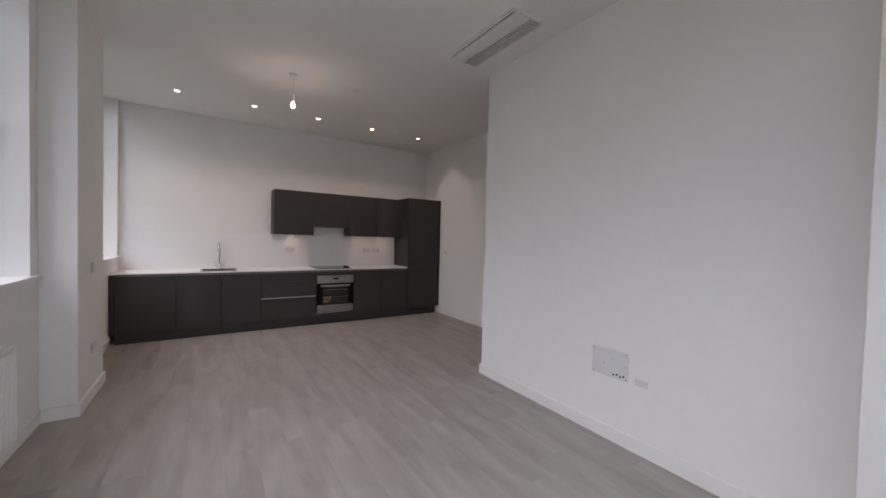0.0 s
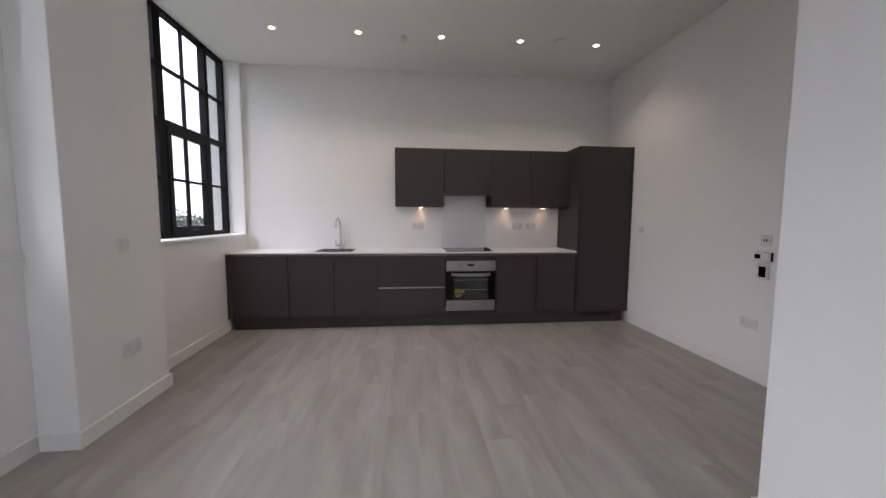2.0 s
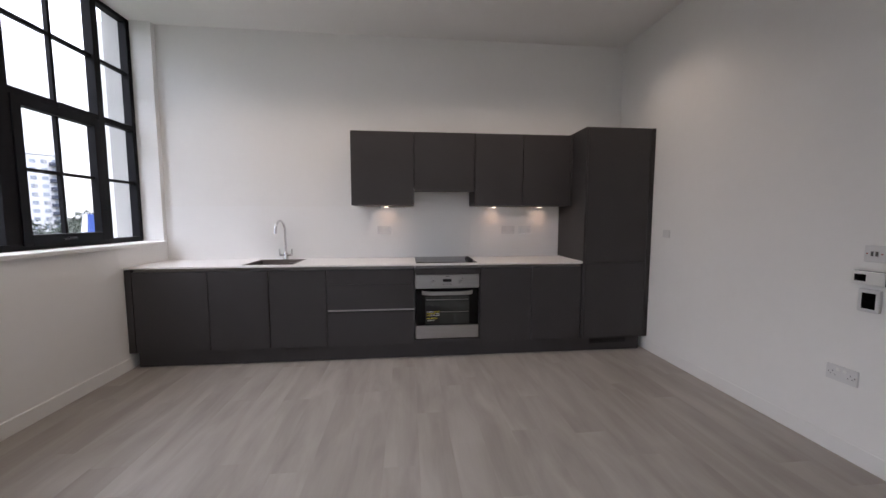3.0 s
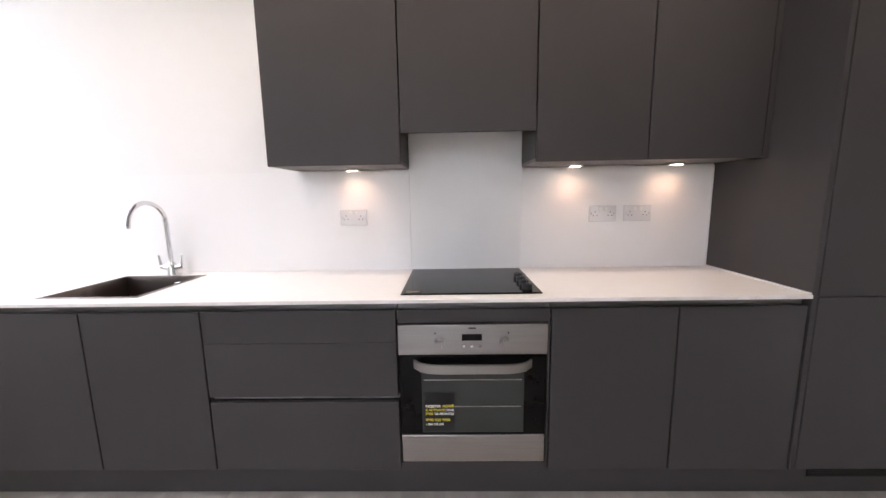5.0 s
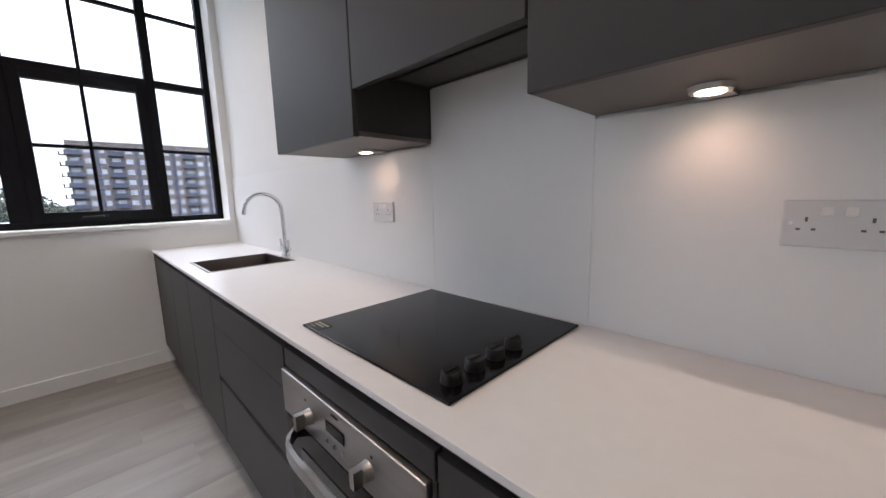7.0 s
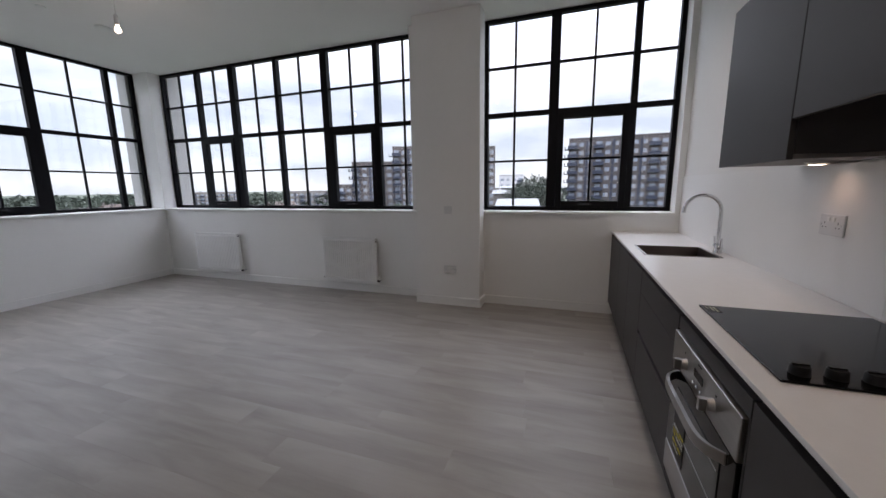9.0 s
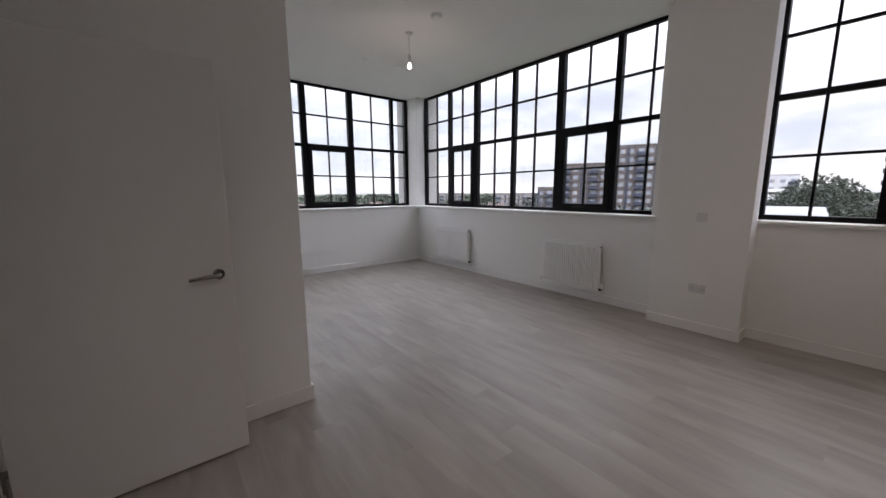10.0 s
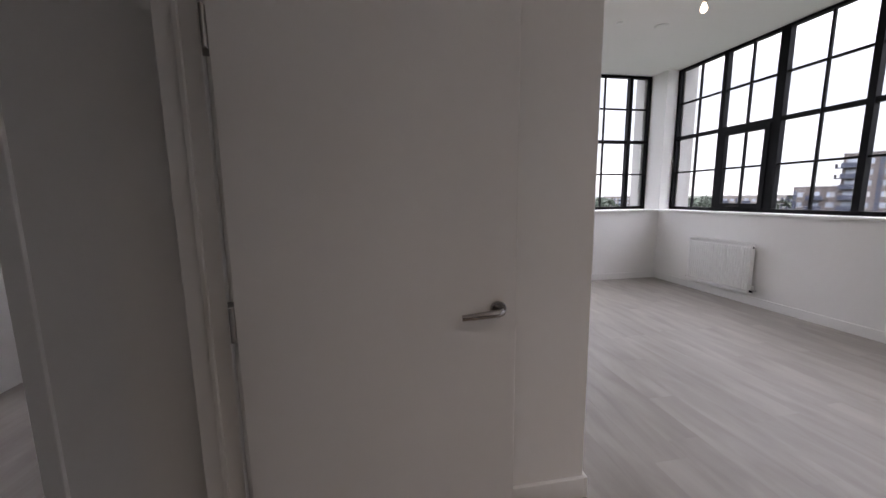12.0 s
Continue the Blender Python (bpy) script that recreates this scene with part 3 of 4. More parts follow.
bo = part("bowl", bowl, SINKM, sk, smooth=True)
sol = bo.modifiers.new("wall", "SOLIDIFY")
sol.thickness, sol.offset = 0.0012, 0
each("rim", [(-hx - 0.004, hx + 0.004, s * (hy + 0.001) - 0.004, s * (hy + 0.001) + 0.004, 0.0005, 0.0032) for s in (-1, 1)] + [(s * (hx + 0.001) - 0.004, s * (hx + 0.001) + 0.004, -hy + 0.003, hy - 0.003, 0.0005, 0.0032) for s in (-1, 1)], STEEL, sk, 0.001)
boxes("overflow", [(0.06, 0.12, hy - 0.020, hy - 0.014, -0.05, -0.03)], CHROME, sk, 0.002)
part("drain", lambda bm: tube(bm, [(0, 0.05, -0.1792), (0, 0.05, -0.174)], [0.045, 0.040], 28), CHROME, sk, smooth=True)
tap = base("kitchen_tap", -1.315, -0.062, ZT, "polished chrome swan-neck mixer tap with two levers", "tap")


def spout(bm):
    tube(bm, [(0, 0, 0), (0, 0, 0.006), (0, 0, 0.03), (0, 0, 0.062), (0, 0, 0.07)], [0.027, 0.026, 0.023, 0.021, 0.014], 24)
    pts = [(0, 0, 0.06), (0, -0.001, 0.16), (0, -0.003, 0.285)]
    for i in range(1, 17):
        a = math.pi * i / 16 * 0.96
        pts.append((-0.01 * (1 - math.cos(a)), -0.003 - 0.105 * (1 - math.cos(a)), 0.285 + 0.108 * math.sin(a)))
    pts.append((-0.021, -0.215, 0.272))
    tube(bm, pts, [0.0115] * (len(pts) - 1) + [0.0135], 18)


part("spout", spout, CHROME, tap, smooth=True)
for sx in (-1, 1):
    def lever(bm, sx=sx):
        tube(bm, [(0, 0, 0.038), (sx * 0.03, 0, 0.040), (sx * 0.058, 0, 0.044)], [0.013, 0.011, 0.012], 16)
        tube(bm, [(sx * 0.056, 0, 0.040), (sx * 0.06, -0.002, 0.075), (sx * 0.064, -0.004, 0.108)], [0.0105, 0.007, 0.0062], 12)
    part("lever", lever, CHROME, tap, smooth=True)


# ---- plates on the walls ----
def socket(x, y, z, rz, w=0.146, h=0.086, gang=2, name="wall_socket", label="white double wall socket", material=GREYP, holes=True):
    """A plate in its own xz plane, facing -y before it is turned."""
    s = base(name, x, y, z, label, name.replace("_", " "), name + "s", rz=rz)
    boxes("plate", [(-w / 2, w / 2, -0.009, -0.0005, -h / 2, h / 2)], material, s, 0.003)
    if holes:
        items = []
        for g in range(gang):
            c = (g - (gang - 1) / 2) * 0.08
            items += [(c - 0.002, c + 0.002, -0.0096, -0.0088, 0.004, 0.012), (c - 0.013, c - 0.007, -0.0096, -0.0088, -0.012, -0.008), (c + 0.007, c + 0.013, -0.0096, -0.0088, -0.012, -0.008)]
        each("pin_hole", items, PINS, s)
        each("rocker", [((g - (gang - 1) / 2) * 0.03 - 0.008, (g - (gang - 1) / 2) * 0.03 + 0.008, -0.013, -0.008, 0.014, 0.032) for g in range(gang)], WHITEP, s, 0.002)
        each("screw", [(-w / 2 + 0.010, -w / 2 + 0.016, -0.0098, -0.0088, -0.003, 0.003), (w / 2 - 0.016, w / 2 - 0.010, -0.0098, -0.0088, -0.003, 0.003)], CHROME, s)
    return s


for x in (-0.31, 1.035, 1.22):
    socket(x, -0.012, 1.187, 0)
socket(XE, -2.205, 0.455, -90)
socket(-2.27, -2.30, 0.43, 90)
socket(-2.27, -2.32, 1.11, 90, 0.086, 0.086, 1, "blanking_plate", "white blank wall plate", holes=False)
socket(XB, -5.205, 0.485, -90, 0.09, 0.05, 1, "outlet_plate", "small white outlet plate", GREYP, False)
socket(XE, -0.805, 1.17, -90, 0.086, 0.07, 1, "fused_spur", "small white fused switch plate", holes=False)
sw = socket(XE, -2.295, 1.13, -90, 0.086, 0.086, 1, "light_switch", "white two-gang light switch", holes=False)
each("rocker", [(-0.014, -0.005, -0.014, -0.008, -0.012, 0.012), (0.005, 0.014, -0.014, -0.008, -0.012, 0.012)], PINS, sw, 0.002)
each("screw", [(-0.033, -0.027, -0.0105, -0.0085, -0.003, 0.003), (0.027, 0.033, -0.0105, -0.0085, -0.003, 0.003)], REDP, sw)

mp = base("media_plate", XB, -4.975, 0.56, "large pale grey media plate with four small sockets", "media plate", rz=-90)
boxes("plate", [(-0.14, 0.14, -0.012, -0.0005, -0.10, 0.10)], GREYP, mp, 0.003)
each("screw", [(sx * 0.125 - 0.003, sx * 0.125 + 0.003, -0.0135, -0.0115, sz - 0.003, sz + 0.003) for sx in (-1, 1) for sz in (-0.085, 0.0, 0.085)] + [(-0.043, -0.037, -0.0135, -0.0115, -0.02, -0.014), (0.02, 0.026, -0.0135, -0.0115, 0.03, 0.036)], PINS, mp)
for i in range(4):
    part("jack", lambda bm, i=i: tube(bm, [(0.035 + 0.025 * i, -0.012, -0.075 + 0.006 * (i % 2)), (0.035 + 0.025 * i, -0.018, -0.075 + 0.006 * (i % 2))], [0.007, 0.006], 12), BLACKP, mp, smooth=True)

th = base("thermostat", XE, -2.29, 1.005, "white room thermostat with a dark display", "thermostat", rz=-90)
boxes("back_box", [(-0.068, 0.068, -0.020, -0.0005, -0.035, 0.035)], BLACKP, th, 0.002)
boxes("cover", [(-0.0675, 0.0675, -0.034, -0.0205, -0.034, 0.034)], WHITEP, th, 0.004)
boxes("display", [(-0.052, -0.004, -0.0355, -0.0335, -0.018, 0.018)], BLACKD, th, 0.0006)
ct = base("control_panel", XE, -2.295, 0.888, "pale grey wall controller with a black screen", "control panel", rz=-90)
boxes("case", [(-0.045, 0.045, -0.022, -0.0005, -0.060, 0.060)], GREYP, ct, 0.006)
boxes("screen", [(-0.026, 0.030, -0.0235, -0.0215, -0.042, 0.040)], BLACKD, ct, 0.0006)


# ---- door ----
tagged(boxes("door_lining", [(XE - 0.0, XE + 0.11, DA - 0.03, DA, 0, DH), (XE, XE + 0.11, DB, DB + 0.03, 0, DH), (XE, XE + 0.11, DB + 0.03, DA - 0.03, DH - 0.03, DH),
                             (XE + 0.045, XE + 0.058, DA - 0.042, DA - 0.03, 0, DH - 0.03), (XE + 0.045, XE + 0.058, DB + 0.03, DB + 0.042, 0, DH - 0.03)], TRIM, bevel=0.002), "white painted door lining", "door frame", kind="structure")
tagged(boxes("architrave", [(XE - 0.018, XE - 0.0005, DA - 0.012, DA + 0.055, 0, DH + 0.055), (XE - 0.018, XE - 0.0005, DB - 0.055, DB + 0.012, 0, DH + 0.055),
                            (XE - 0.018, XE - 0.0005, DB + 0.012, DA - 0.012, DH - 0.012, DH + 0.055)], TRIM, bevel=0.004), "white painted architrave round the doorway", "architrave", kind="structure")
door = base("door_1", 2.268, -3.275, 0.0, "plain white flush door standing open against the wall", "door")
boxes("leaf", [(-0.825, -0.004, -0.02, 0.02, 0.014, 1.955)], DOORP, door, 0.002)


def door_lever(side):
    def fill(bm):
        s = side
        tube(bm, [(-0.765, 0.02 * s, 0.965), (-0.765, 0.028 * s, 0.965), (-0.765, 0.030 * s, 0.965)], [0.026, 0.026, 0.024], 28)
        tube(bm, [(-0.765, 0.03 * s, 0.965), (-0.765, 0.058 * s, 0.965), (-0.752, 0.066 * s, 0.965), (-0.70, 0.067 * s, 0.962), (-0.64, 0.064 * s, 0.957)], [0.011, 0.0115, 0.012, 0.011, 0.009], 14)
    return fill


part("handle", door_lever(1), HANDLE, door, smooth=True)
part("handle", door_lever(-1), HANDLE, door, smooth=True)
for z in (0.22, 0.97, 1.74):
    part("hinge", lambda bm, z=z: (tube(bm, [(0.003, 0.024, z - 0.05), (0.003, 0.024, z + 0.05)], [0.0065, 0.0065], 12), box(bm, 0.0, 0.034, -0.0385, -0.0365, z - 0.05, z + 0.05), box(bm, -0.0035, 0.0, -0.018, 0.0225, z - 0.05, z + 0.05)), STEEL, door, smooth=True)


boxes("strike_plate", [(XE + 0.01, XE + 0.034, DA - 0.0325, DA - 0.0302, 0.90, 1.02)], STEEL, bpy.data.objects["door_lining"])


# ---- radiators ----
def radiator(y0, y1):
    r = base("radiator", XW, (y0 + y1) / 2, 0.14, "white ribbed steel panel radiator under the window", "radiator", "radiators", rz=90)
    W, H = (y1 - y0) / 2, 0.59

    def face(yf, d):
        def fill(bm):
            n, prof = int(W * 2 / 0.0315), []
            p = -W + 0.012
            step = (2 * W - 0.024) / n
            for i in range(n):
                prof += [(p, 0.0), (p + step * 0.3, 0.0), (p + step * 0.42, d), (p + step * 0.85, d)]
                p += step
            prof.append((W - 0.012, 0.0))
            rows = [(0.0, 0.0), (0.03, 0.0), (0.05, 1.0), (H - 0.05, 1.0), (H - 0.03, 0.0), (H, 0.0)]
            grid = [[bm.verts.new((x, yf - dd * s, z)) for x, dd in prof] for z, s in rows]
            for a, b in zip(grid, grid[1:]):
                for j in range(len(prof) - 1):
                    bm.faces.new((a[j], a[j + 1], b[j + 1], b[j]))
        return fill
    front_p = part("front_panel", face(-0.087, 0.012), RADW, r)
    md = front_p.modifiers.new("sheet", "SOLIDIFY")
    md.thickness = 0.003
    boxes("back_panel", [(-W + 0.01, W - 0.01, -0.042, -0.034, 0.01, H - 0.01)], RADW, r, 0.002)
    boxes("top_grille", [(-W + 0.012, W - 0.012, -0.096, -0.086, H - 0.008, H + 0.002), (-W + 0.012, W - 0.012, -0.044, -0.034, H - 0.008, H + 0.002)]
          + [(-W + 0.02 + i * 0.025, -W + 0.026 + i * 0.025, -0.086, -0.044, H - 0.006, H) for i in range(int((2 * W - 0.04) / 0.025))], RADW, r)
    tagged(boxes("fins", [(-W + 0.03 + i * 0.03, -W + 0.032 + i * 0.03, -0.084, -0.044, 0.06, H - 0.06) for i in range(int((2 * W - 0.06) / 0.03))], RADW, r), kind="stuff")
    each("end_cover", [(s * (W - 0.006) - 0.006, s * (W - 0.006) + 0.006, -0.092, -0.036, 0.02, H - 0.004) for s in (-1, 1)], RADW, r, 0.002)
    part("vent_plug", lambda bm: tube(bm, [(W - 0.002, -0.066, H - 0.04), (W + 0.008, -0.066, H - 0.04)], [0.011, 0.009], 12), BLACKP, r, smooth=True)
    part("valve_collar", lambda bm: tube(bm, [(W + 0.012, -0.066, 0.035), (W + 0.044, -0.066, 0.035)], [0.016, 0.016], 14), BLACKP, r, smooth=True)
    each("bracket", [(s * W * 0.6 - 0.015, s * W * 0.6 + 0.015, -0.036, -0.001, 0.1, H - 0.1) for s in (-1, 1)], RADW, r)

    def valve(bm):
        tube(bm, [(W, -0.06, 0.035), (W + 0.03, -0.06, 0.035), (W + 0.045, -0.06, 0.035)], [0.009, 0.012, 0.012], 14)
        tube(bm, [(W + 0.035, -0.075, 0.035), (W + 0.035, -0.001, 0.035)], [0.0085, 0.0075], 12)
    part("valve", valve, CHROME, r, smooth=True)
    part("thermostatic_head", lambda bm: tube(bm, [(W + 0.035, -0.066, 0.048), (W + 0.035, -0.066, 0.056), (W + 0.035, -0.066, 0.096), (W + 0.035, -0.066, 0.102)], [0.014, 0.019, 0.017, 0.012], 18), WHITEP, r, smooth=True)

    def lock(bm):
        tube(bm, [(-W, -0.06, 0.035), (-W - 0.03, -0.06, 0.035)], [0.009, 0.011], 14)
        tube(bm, [(-W - 0.025, -0.075, 0.035), (-W - 0.025, -0.001, 0.035)], [0.0085, 0.0075], 12)
    part("lockshield", lock, CHROME, r, smooth=True)


radiator(-6.53, -5.665)
radiator(-4.145, -3.35)


# ---- ceiling fittings ----
def downlight(x, y):
    d = base("downlight", x, y, ZC, "small recessed lit ceiling downlight", "downlight", "kitchen downlights")
    part("bezel", lambda bm: tube(bm, [(0, 0, -0.006), (0, 0, -0.0005)], [0.040, 0.043], 28), WHITEP, d, smooth=True)
    part("lens", lambda bm: tube(bm, [(0, 0, -0.0085), (0, 0, -0.0062)], [0.026, 0.028], 24), LED, d)
    li = bpy.data.lights.new("down_lamp", "SPOT")
    li.energy, li.color, li.spot_size, li.spot_blend, li.shadow_soft_size = 6.5, (1, 0.84, 0.68), radians(125), 0.7, 0.03
    lo = new("down_lamp", li)
    lo.parent, lo.location = d, (0, 0, -0.02)


for x in (-1.79, -0.945, -0.10, 0.745, 1.59):
    downlight(x, -0.92)


def pendant(x, y, zb):
    p = base("pendant_lamp", x, y, ZC, "bare lit bulb on a white ceiling pendant", "pendant lamp", "pendant lamps")
    part("rose", lambda bm: tube(bm, [(0, 0, -0.03), (0, 0, -0.022), (0, 0, -0.0005)], [0.022, 0.038, 0.042], 28), WHITEP, p, smooth=True)
    h = ZC - zb
    part("cord", lambda bm: tube(bm, [(0, 0, -0.03), (0, 0, -h + 0.12)], [0.003, 0.003], 8), WHITEP, p)
    part("lampholder", lambda bm: tube(bm, [(0, 0, -h + 0.13), (0, 0, -h + 0.12), (0, 0, -h + 0.055), (0, 0, -h + 0.045)], [0.008, 0.017, 0.019, 0.016], 18), WHITEP, p, smooth=True)
    prof = [(0.045, 0.013), (0.030, 0.015), (0.018, 0.022), (0.004, 0.0255), (-0.010, 0.0235), (-0.019, 0.015), (-0.0235, 0.003)]
    part("bulb", lambda bm: tube(bm, [(0, 0, -h + z) for z, r in prof], [r for z, r in prof], 20), BULB, p, smooth=True)
    li = bpy.data.lights.new("pendant_light", "POINT")
    li.energy, li.color, li.shadow_soft_size = 0.9, (1, 0.88, 0.74), 0.03
    lo = new("pendant_light", li)
    lo.parent, lo.location = p, (0, 0, -h - 0.06)


pendant(-0.69, -2.26, 2.83)
pendant(-0.79, -4.95, 2.80)


def disc(name, x, y, r, hgt, label, cat, material=WHITEP):
    d = base(name, x, y, ZC, label, cat, cat + "s")
    part("base_plate", lambda bm: tube(bm, [(0, 0, -0.008), (0, 0, -0.0005)], [r, r], 28), material, d, smooth=True)
    part("cover", lambda bm: tube(bm, [(0, 0, -hgt), (0, 0, -hgt * 0.8), (0, 0, -0.008)], [r * 0.55, r * 0.85, r * 0.93], 28), material, d, smooth=True)


disc("smoke_detector", -0.51, -0.86, 0.06, 0.048, "white round ceiling smoke detector", "smoke detector")
disc("heat_detector", -0.78, -4.42, 0.062, 0.045, "white round ceiling detector", "detector")
disc("sprinkler_cover", 0.02, -2.27, 0.04, 0.012, "flat white sprinkler cover plate", "sprinkler")
disc("sprinkler_cover", -0.785, -6.02, 0.04, 0.014, "flat white sprinkler cover plate", "sprinkler")
disc("ceiling_vent", -1.30, -6.02, 0.075, 0.016, "round white ceiling air valve", "air vent")
disc("ceiling_vent", 1.15, -0.95, 0.06, 0.014, "round white ceiling air valve", "air vent")

ac = base("air_diffuser", 0.63, -4.0, ZC, "white linear slot air diffuser in the ceiling", "air diffuser")
boxes("frame", [(-0.17, -0.15, -0.45, 0.45, -0.012, -0.0005), (0.15, 0.17, -0.45, 0.45, -0.012, -0.0005), (-0.15, 0.15, -0.45, -0.43, -0.012, -0.0005), (-0.15, 0.15, 0.43, 0.45, -0.012, -0.0005)], WHITEP, ac, 0.002)
boxes("panel", [(-0.135, 0.02, -0.428, 0.428, -0.014, -0.002)], WHITEP, ac, 0.003)
boxes("slot", [(-0.149, -0.136, -0.428, 0.428, -0.003, -0.001)], BLACKP, ac)
each("blade", [(0.03 + i * 0.03, 0.042 + i * 0.03, -0.428, 0.428, -0.016, -0.004) for i in range(4)], GREYP, ac, 0.001)
each("catch", [(-0.01, 0.03, 0.0 + k, 0.02 + k, -0.018, -0.012) for k in (-0.25, 0.2)], GREYP, ac, 0.001)


# ---- outside ----
ZG = -15.0
tagged(boxes("ground", [(-4000, 4000, -4000, 4000, ZG - 1, ZG)], GRASS), "distant flat green and built-up ground", "ground", kind="structure")


def block(angle, dist, width, storeys, wallm, name="apartment_block", steps=None, label="brown brick apartment block with balconies", seed=1, turn=0, st=2.9, balconies=True):
    """Storeys of 2.9 m; steps: (share of the width, storeys fewer) from one end."""
    rnd = random.Random(seed)
    a = radians(angle)
    b = base(name, 1.5 + dist * math.cos(a), -1 + dist * math.sin(a), ZG, label, "building", rz=angle - 90 + 180 + turn)
    segs = steps or [(0, 1, storeys)]
    wall_items, win, fr, bal, par = [], [], [], [], []
    for u0, u1, n in segs:
        x0, x1 = (u0 - 0.5) * width, (u1 - 0.5) * width
        wall_items.append((x0, x1, -14, 0, 0, n * st + 0.9))
        par.append((x0 - 0.15, x1 + 0.15, -14.15, 0.15, n * st + 0.9, n * st + 1.15))
        bays = max(1, int((x1 - x0) / 2.75))
        bw = (x1 - x0) / bays
        for i in range(bays):
            c = x0 + (i + 0.5) * bw
            kind = i % 3 if balconies else (1 if i == 0 else 0)
            for k in range(n):
                z = k * st
                if kind == 1:
                    win.append((c - 0.9, c + 0.9, 0.0, 0.06, z + 0.35, z + 2.45))
                    fr += [(c - 0.04, c + 0.04, 0.06, 0.12, z + 0.35, z + 2.45)]
                    bal.append((c - 1.7, c + 1.7, 0.02, 1.45, z + 0.1, z + 0.3))
                    bal.append((c - 1.7, c + 1.7, 1.38, 1.46, z + 0.3, z + 1.35))
                else:
                    w = 0.78 if kind == 0 else 0.55
                    win.append((c - w, c + w, 0.0, 0.05, z + 1.0, z + 2.25))
                    fr += [(c - 0.05, c + 0.05, 0.05, 0.1, z + 1.0, z + 2.3), (c - w - 0.08, c + w + 0.08, 0.0, 0.12, z + 0.9, z + 1.0)]
                    if kind == 2:
                        bal.append((c + w + 0.15, c + w + 0.95, 0.0, 0.06, z + 0.2, z + 2.8))
                    if rnd.random() < 0.35:
                        fr.append((c - w + 0.05, c - 0.05, 0.05, 0.08, z + 1.02, z + 2.28))
        if balconies:
            for k in range(1, n):
                bal.append((x1, x1 + 1.5, -3.2, -0.4, k * st + 0.1, k * st + 0.28))
                bal.append((x1 + 1.42, x1 + 1.5, -3.2, -0.4, k * st + 0.28, k * st + 1.3))
    boxes("wall", wall_items, wallm, b)
    boxes("parapet", par, FARFR, b)
    tagged(boxes("window", win, FARGL, b), kind="stuff")
    tagged(boxes("window_frame", fr, FARFR, b), kind="stuff")
    if bal:
        tagged(boxes("balcony", bal, NAVY, b), kind="stuff")
    return b


block(170.5, 140, 48, 11, BRICK1, seed=3, turn=5, st=2.9)
block(203.8, 145, 65.6, 11, BRICK1, steps=[(0, 0.618, 11), (0.618, 0.86, 9), (0.86, 1, 6)], label="stepped brown brick apartment block with navy balconies", seed=5, turn=0, st=2.85)
block(134.8, 190, 22, 13, CONC, "tower_block", label="white rendered tower block with dark balconies", seed=8, balconies=False)
block(189, 260, 26, 5, BRICK2, "office_building", label="distant grey office building", seed=11)
block(218, 240, 40, 5, BRICK2, "office_building", label="distant grey brick building", seed=12)
block(232, 330, 50, 5, BRICK2, "office_building", label="distant grey brick building", seed=13)
block(188.6, 205, 13, 7, CONC, "office_building", label="pale distant office building", seed=15, balconies=False, st=3.1)


def warehouse(angle, dist, width, height):
    a = radians(angle)
    w = base("warehouse", 1.5 + dist * math.cos(a), -1 + dist * math.sin(a), ZG, "low pale industrial shed with a shallow metal roof", "warehouse", "distant sheds", rz=angle + 90)
    boxes("wall", [(-width / 2, width / 2, -9, 9, 0, height - 1.2)], BRICK2, w)

    def roof(bm):
        h = width / 2 + 0.5
        v = [bm.verts.new(p) for p in ((-h, -9.6, height - 1.2), (h, -9.6, height - 1.2), (h, 9.6, height - 1.2), (-h, 9.6, height - 1.2), (-h, 0, height), (h, 0, height))]
        for f in ((0, 1, 5, 4), (2, 3, 4, 5), (0, 4, 3), (1, 2, 5), (3, 2, 1, 0)):
            bm.faces.new([v[i] for i in f])
    part("roof", roof, SHED, w)
    boxes("rooflight", [(-width / 2 + 2 + i * 4, -width / 2 + 3 + i * 4, -6, -3, height - 0.75, height - 0.3) for i in range(int(width / 4))], FARGL, w)


warehouse(187.6, 84, 8, 13.7)
warehouse(187.5, 128, 16, 15.4)
warehouse(186.0, 190, 26, 17.0)
block(184, 200, 22, 4, BRICK2, "office_building", label="distant grey office building", seed=14)


def far_house(angle, dist, w, rz):
    a = radians(angle)
    hs = base("house", 1.5 + dist * math.cos(a), -1 + dist * math.sin(a), ZG, "distant brick house with a pitched tile roof", "house", "distant houses", rz=rz)
    boxes("wall", [(-w, w, -4, 4, 0, 6.5)], BRICK1, hs)

    def roof(bm):
        v = [bm.verts.new(p) for p in ((-w - 0.4, -4.5, 6.4), (w + 0.4, -4.5, 6.4), (w + 0.4, 4.5, 6.4), (-w - 0.4, 4.5, 6.4), (-w - 0.4, 0, 10), (w + 0.4, 0, 10))]
        for f in ((0, 1, 5, 4), (2, 3, 4, 5), (0, 4, 3), (1, 2, 5), (3, 2, 1, 0)):
            bm.faces.new([v[i] for i in f])
    part("roof", roof, ROOFT, hs)
    boxes("window", [(-w + 1 + i * 2.4, -w + 2.2 + i * 2.4, s * 4.0 - 0.05, s * 4.0 + 0.05, z, z + 1.3) for i in range(int(w * 2 / 2.4)) for z in (1.0, 4.0) for s in (-1, 1)], FARGL, hs)
    boxes("chimney", [(w - 1.2, w - 0.4, -0.4, 0.4, 8, 11.2)], BRICK1, hs)


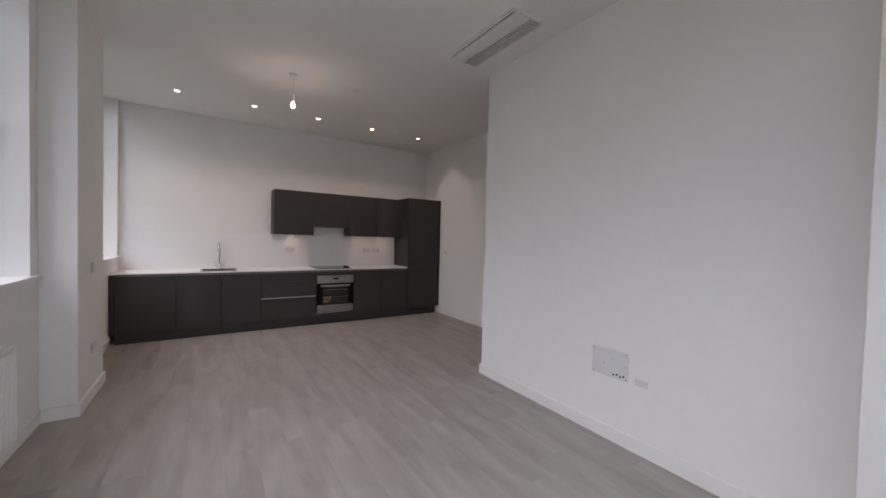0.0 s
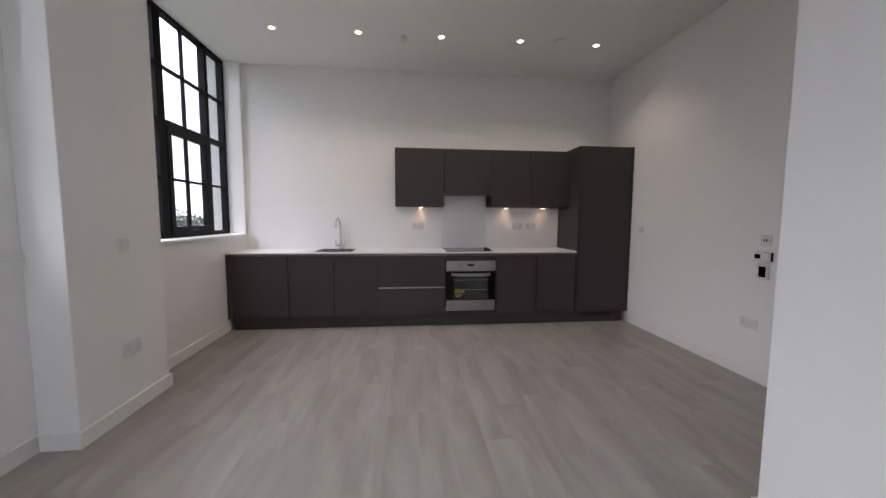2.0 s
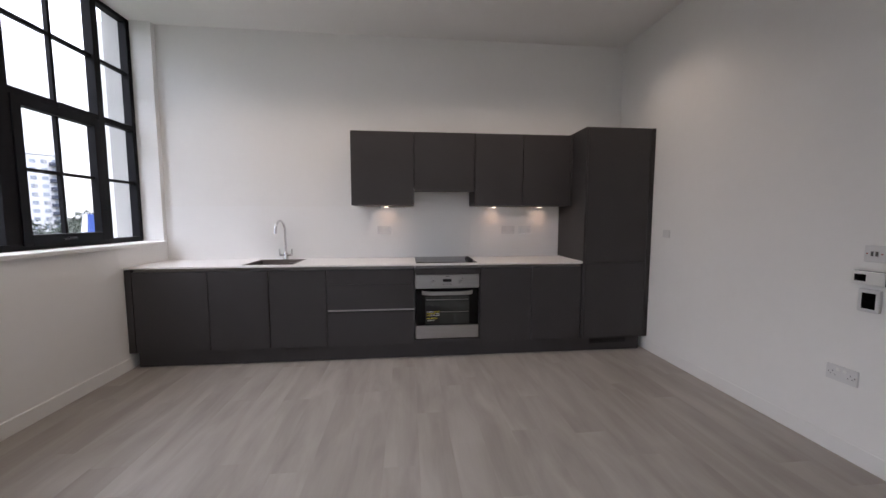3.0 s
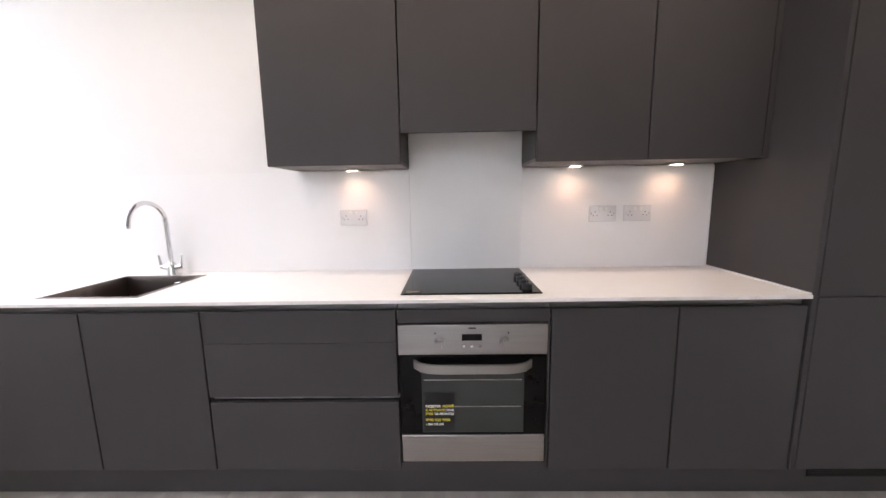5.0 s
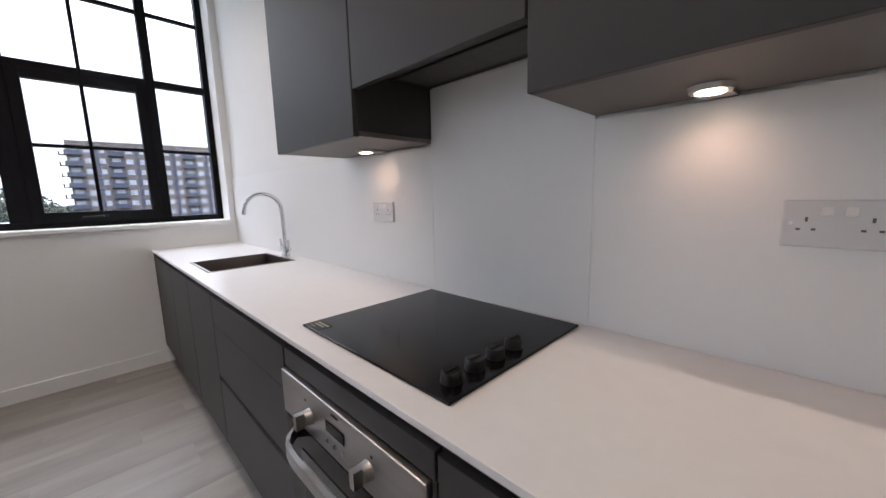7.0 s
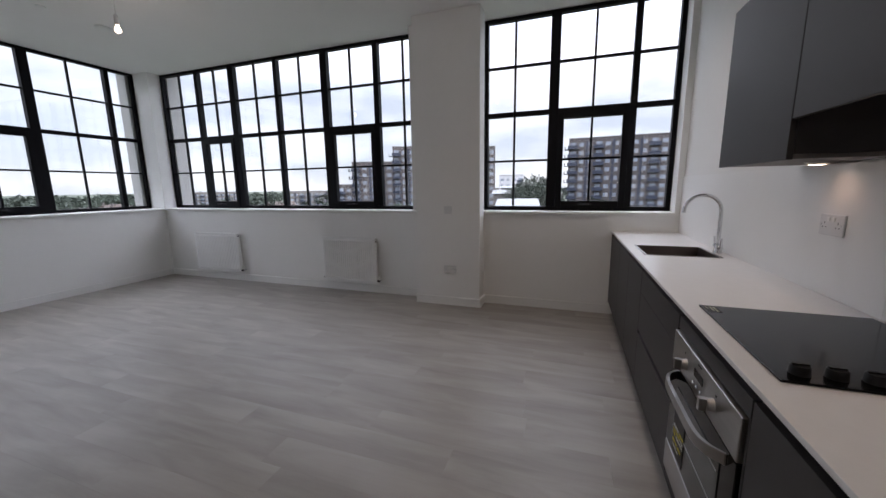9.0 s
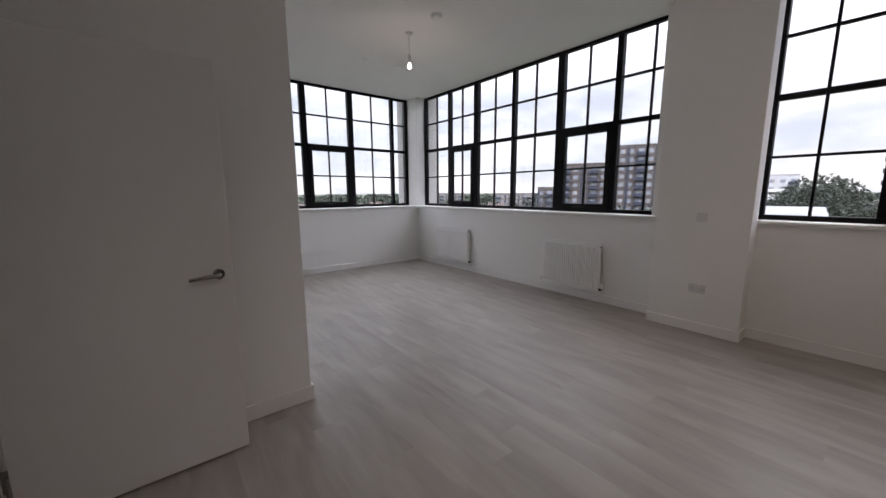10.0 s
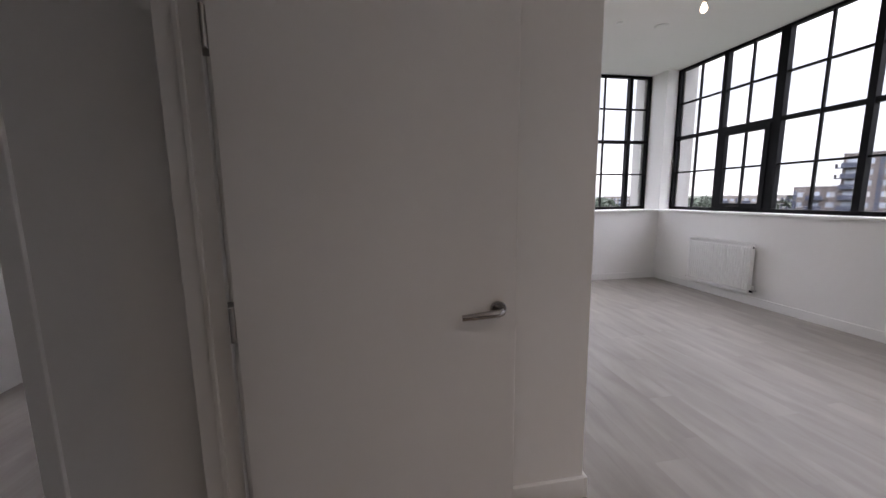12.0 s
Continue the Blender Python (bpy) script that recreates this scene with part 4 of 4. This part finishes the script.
def sign_tower(angle, dist):
    a = radians(angle)
    t = base("sign_tower", 1.5 + dist * math.cos(a), -1 + dist * math.sin(a), ZG, "tapering blue and white roadside sign tower", "sign", rz=angle + 90)

    def slab(x0, x1, top0, top1, y0, y1):
        def fill(bm):
            v = [bm.verts.new(p) for p in ((x0, y0, 0), (x1, y0, 0), (top1, y0, 16.8), (top0, y0, 16.8), (x0, y1, 0), (x1, y1, 0), (top1, y1, 16.8), (top0, y1, 16.8))]
            for f in ((0, 1, 2, 3), (7, 6, 5, 4), (4, 5, 1, 0), (5, 6, 2, 1), (6, 7, 3, 2), (7, 4, 0, 3)):
                bm.faces.new([v[i] for i in f])
        return fill
    part("panel", slab(-1.6, 0.9, -0.8, 0.0, -0.4, 0.4), SIGNB, t)
    part("edge", slab(0.9, 2.6, 0.0, 0.35, -0.45, 0.45), CONC, t)


sign_tower(131.9, 57)
hr = random.Random(21)
for i in range(22):
    far_house(hr.uniform(206, 300), hr.uniform(110, 330), hr.uniform(5, 10), hr.choice((0, 20, 75, 90, 110)))


def woods(name, count, a0, a1, d0, d1, seed, label, hmin=7, hmax=14, clumps=70, leaf=1.0):
    """Crowns of many small leaf clumps, with trunks under them."""
    rn = np.random.default_rng(seed)
    verts, faces = [], []
    for _ in range(count):
        a, d = math.radians(rn.uniform(a0, a1)), rn.uniform(d0, d1)
        cx, cy, hgt = 1.5 + d * math.cos(a), -1 + d * math.sin(a), rn.uniform(hmin, hmax)
        for k in range(clumps):
            q = rn.normal(size=3)
            q = q / np.linalg.norm(q) * rn.uniform(0.55, 1.05)
            c = np.array([cx + q[0] * hgt * 0.42, cy + q[1] * hgt * 0.42, ZG + hgt * 0.58 + q[2] * hgt * 0.42])
            s = rn.uniform(0.05, 0.12) * hgt * leaf
            n = len(verts)
            for t in range(4):
                verts.append(tuple(c + rn.normal(size=3) * s * 0.8))
            faces += [(n, n + 1, n + 2), (n, n + 2, n + 3), (n, n + 3, n + 1), (n + 1, n + 3, n + 2)]
    me = bpy.data.meshes.new(name)
    me.from_pydata(verts, [], faces)
    me.materials.append(LEAF)
    tagged(new(name, me), label, "trees", kind="stuff")


woods("far_woods", 1150, 120, 310, 150, 900, 4, "distant belt of green trees", 8, 15)
woods("hill_trees", 3, 184.3, 185.2, 112, 125, 9, "tall green treetops beside the apartment block", 18.5, 20.5, 2600, 0.16)
woods("garden_trees", 7, 185.2, 187.6, 110, 140, 10, "green treetops between the distant blocks", 14, 16.5, 2200, 0.17)
woods("hillside_trees", 34, 108, 141, 125, 180, 12, "dense green trees rising behind the road", 16, 19.5, 1300, 0.2)
woods("near_trees", 210, 112, 300, 60, 150, 6, "green treetops below the windows", 7, 12.5, 380, 0.4)

# ---- floor planks ----
PW, PL = 0.192, 1.285
shapes = {}
row, x = 0, XW - 0.03
pr = random.Random(7)
while x < XE + 0.1:
    y_end = YB - 0.05 if x > XB else YS - 0.02
    y = -0.05 + pr.uniform(0.0, PL)
    y = min(y, 0.0 + PL)
    while y > y_end:
        top_y, low_y = min(y, -0.05), max(y - PL, y_end)
        ln = round(top_y - low_y, 3)
        if ln > 0.02:
            if ln not in shapes:
                ob = boxes("plank", [(0, PW - 0.0002, -ln + 0.0002, 0, -0.011, 0.0)], FLOOR, floor_ob, 0.00025)
                shapes[ln] = ob.data
            else:
                ob = new("plank", shapes[ln])
                ob.parent = floor_ob
            ob.location = (x, top_y, 0)
        y -= PL
    x += PW
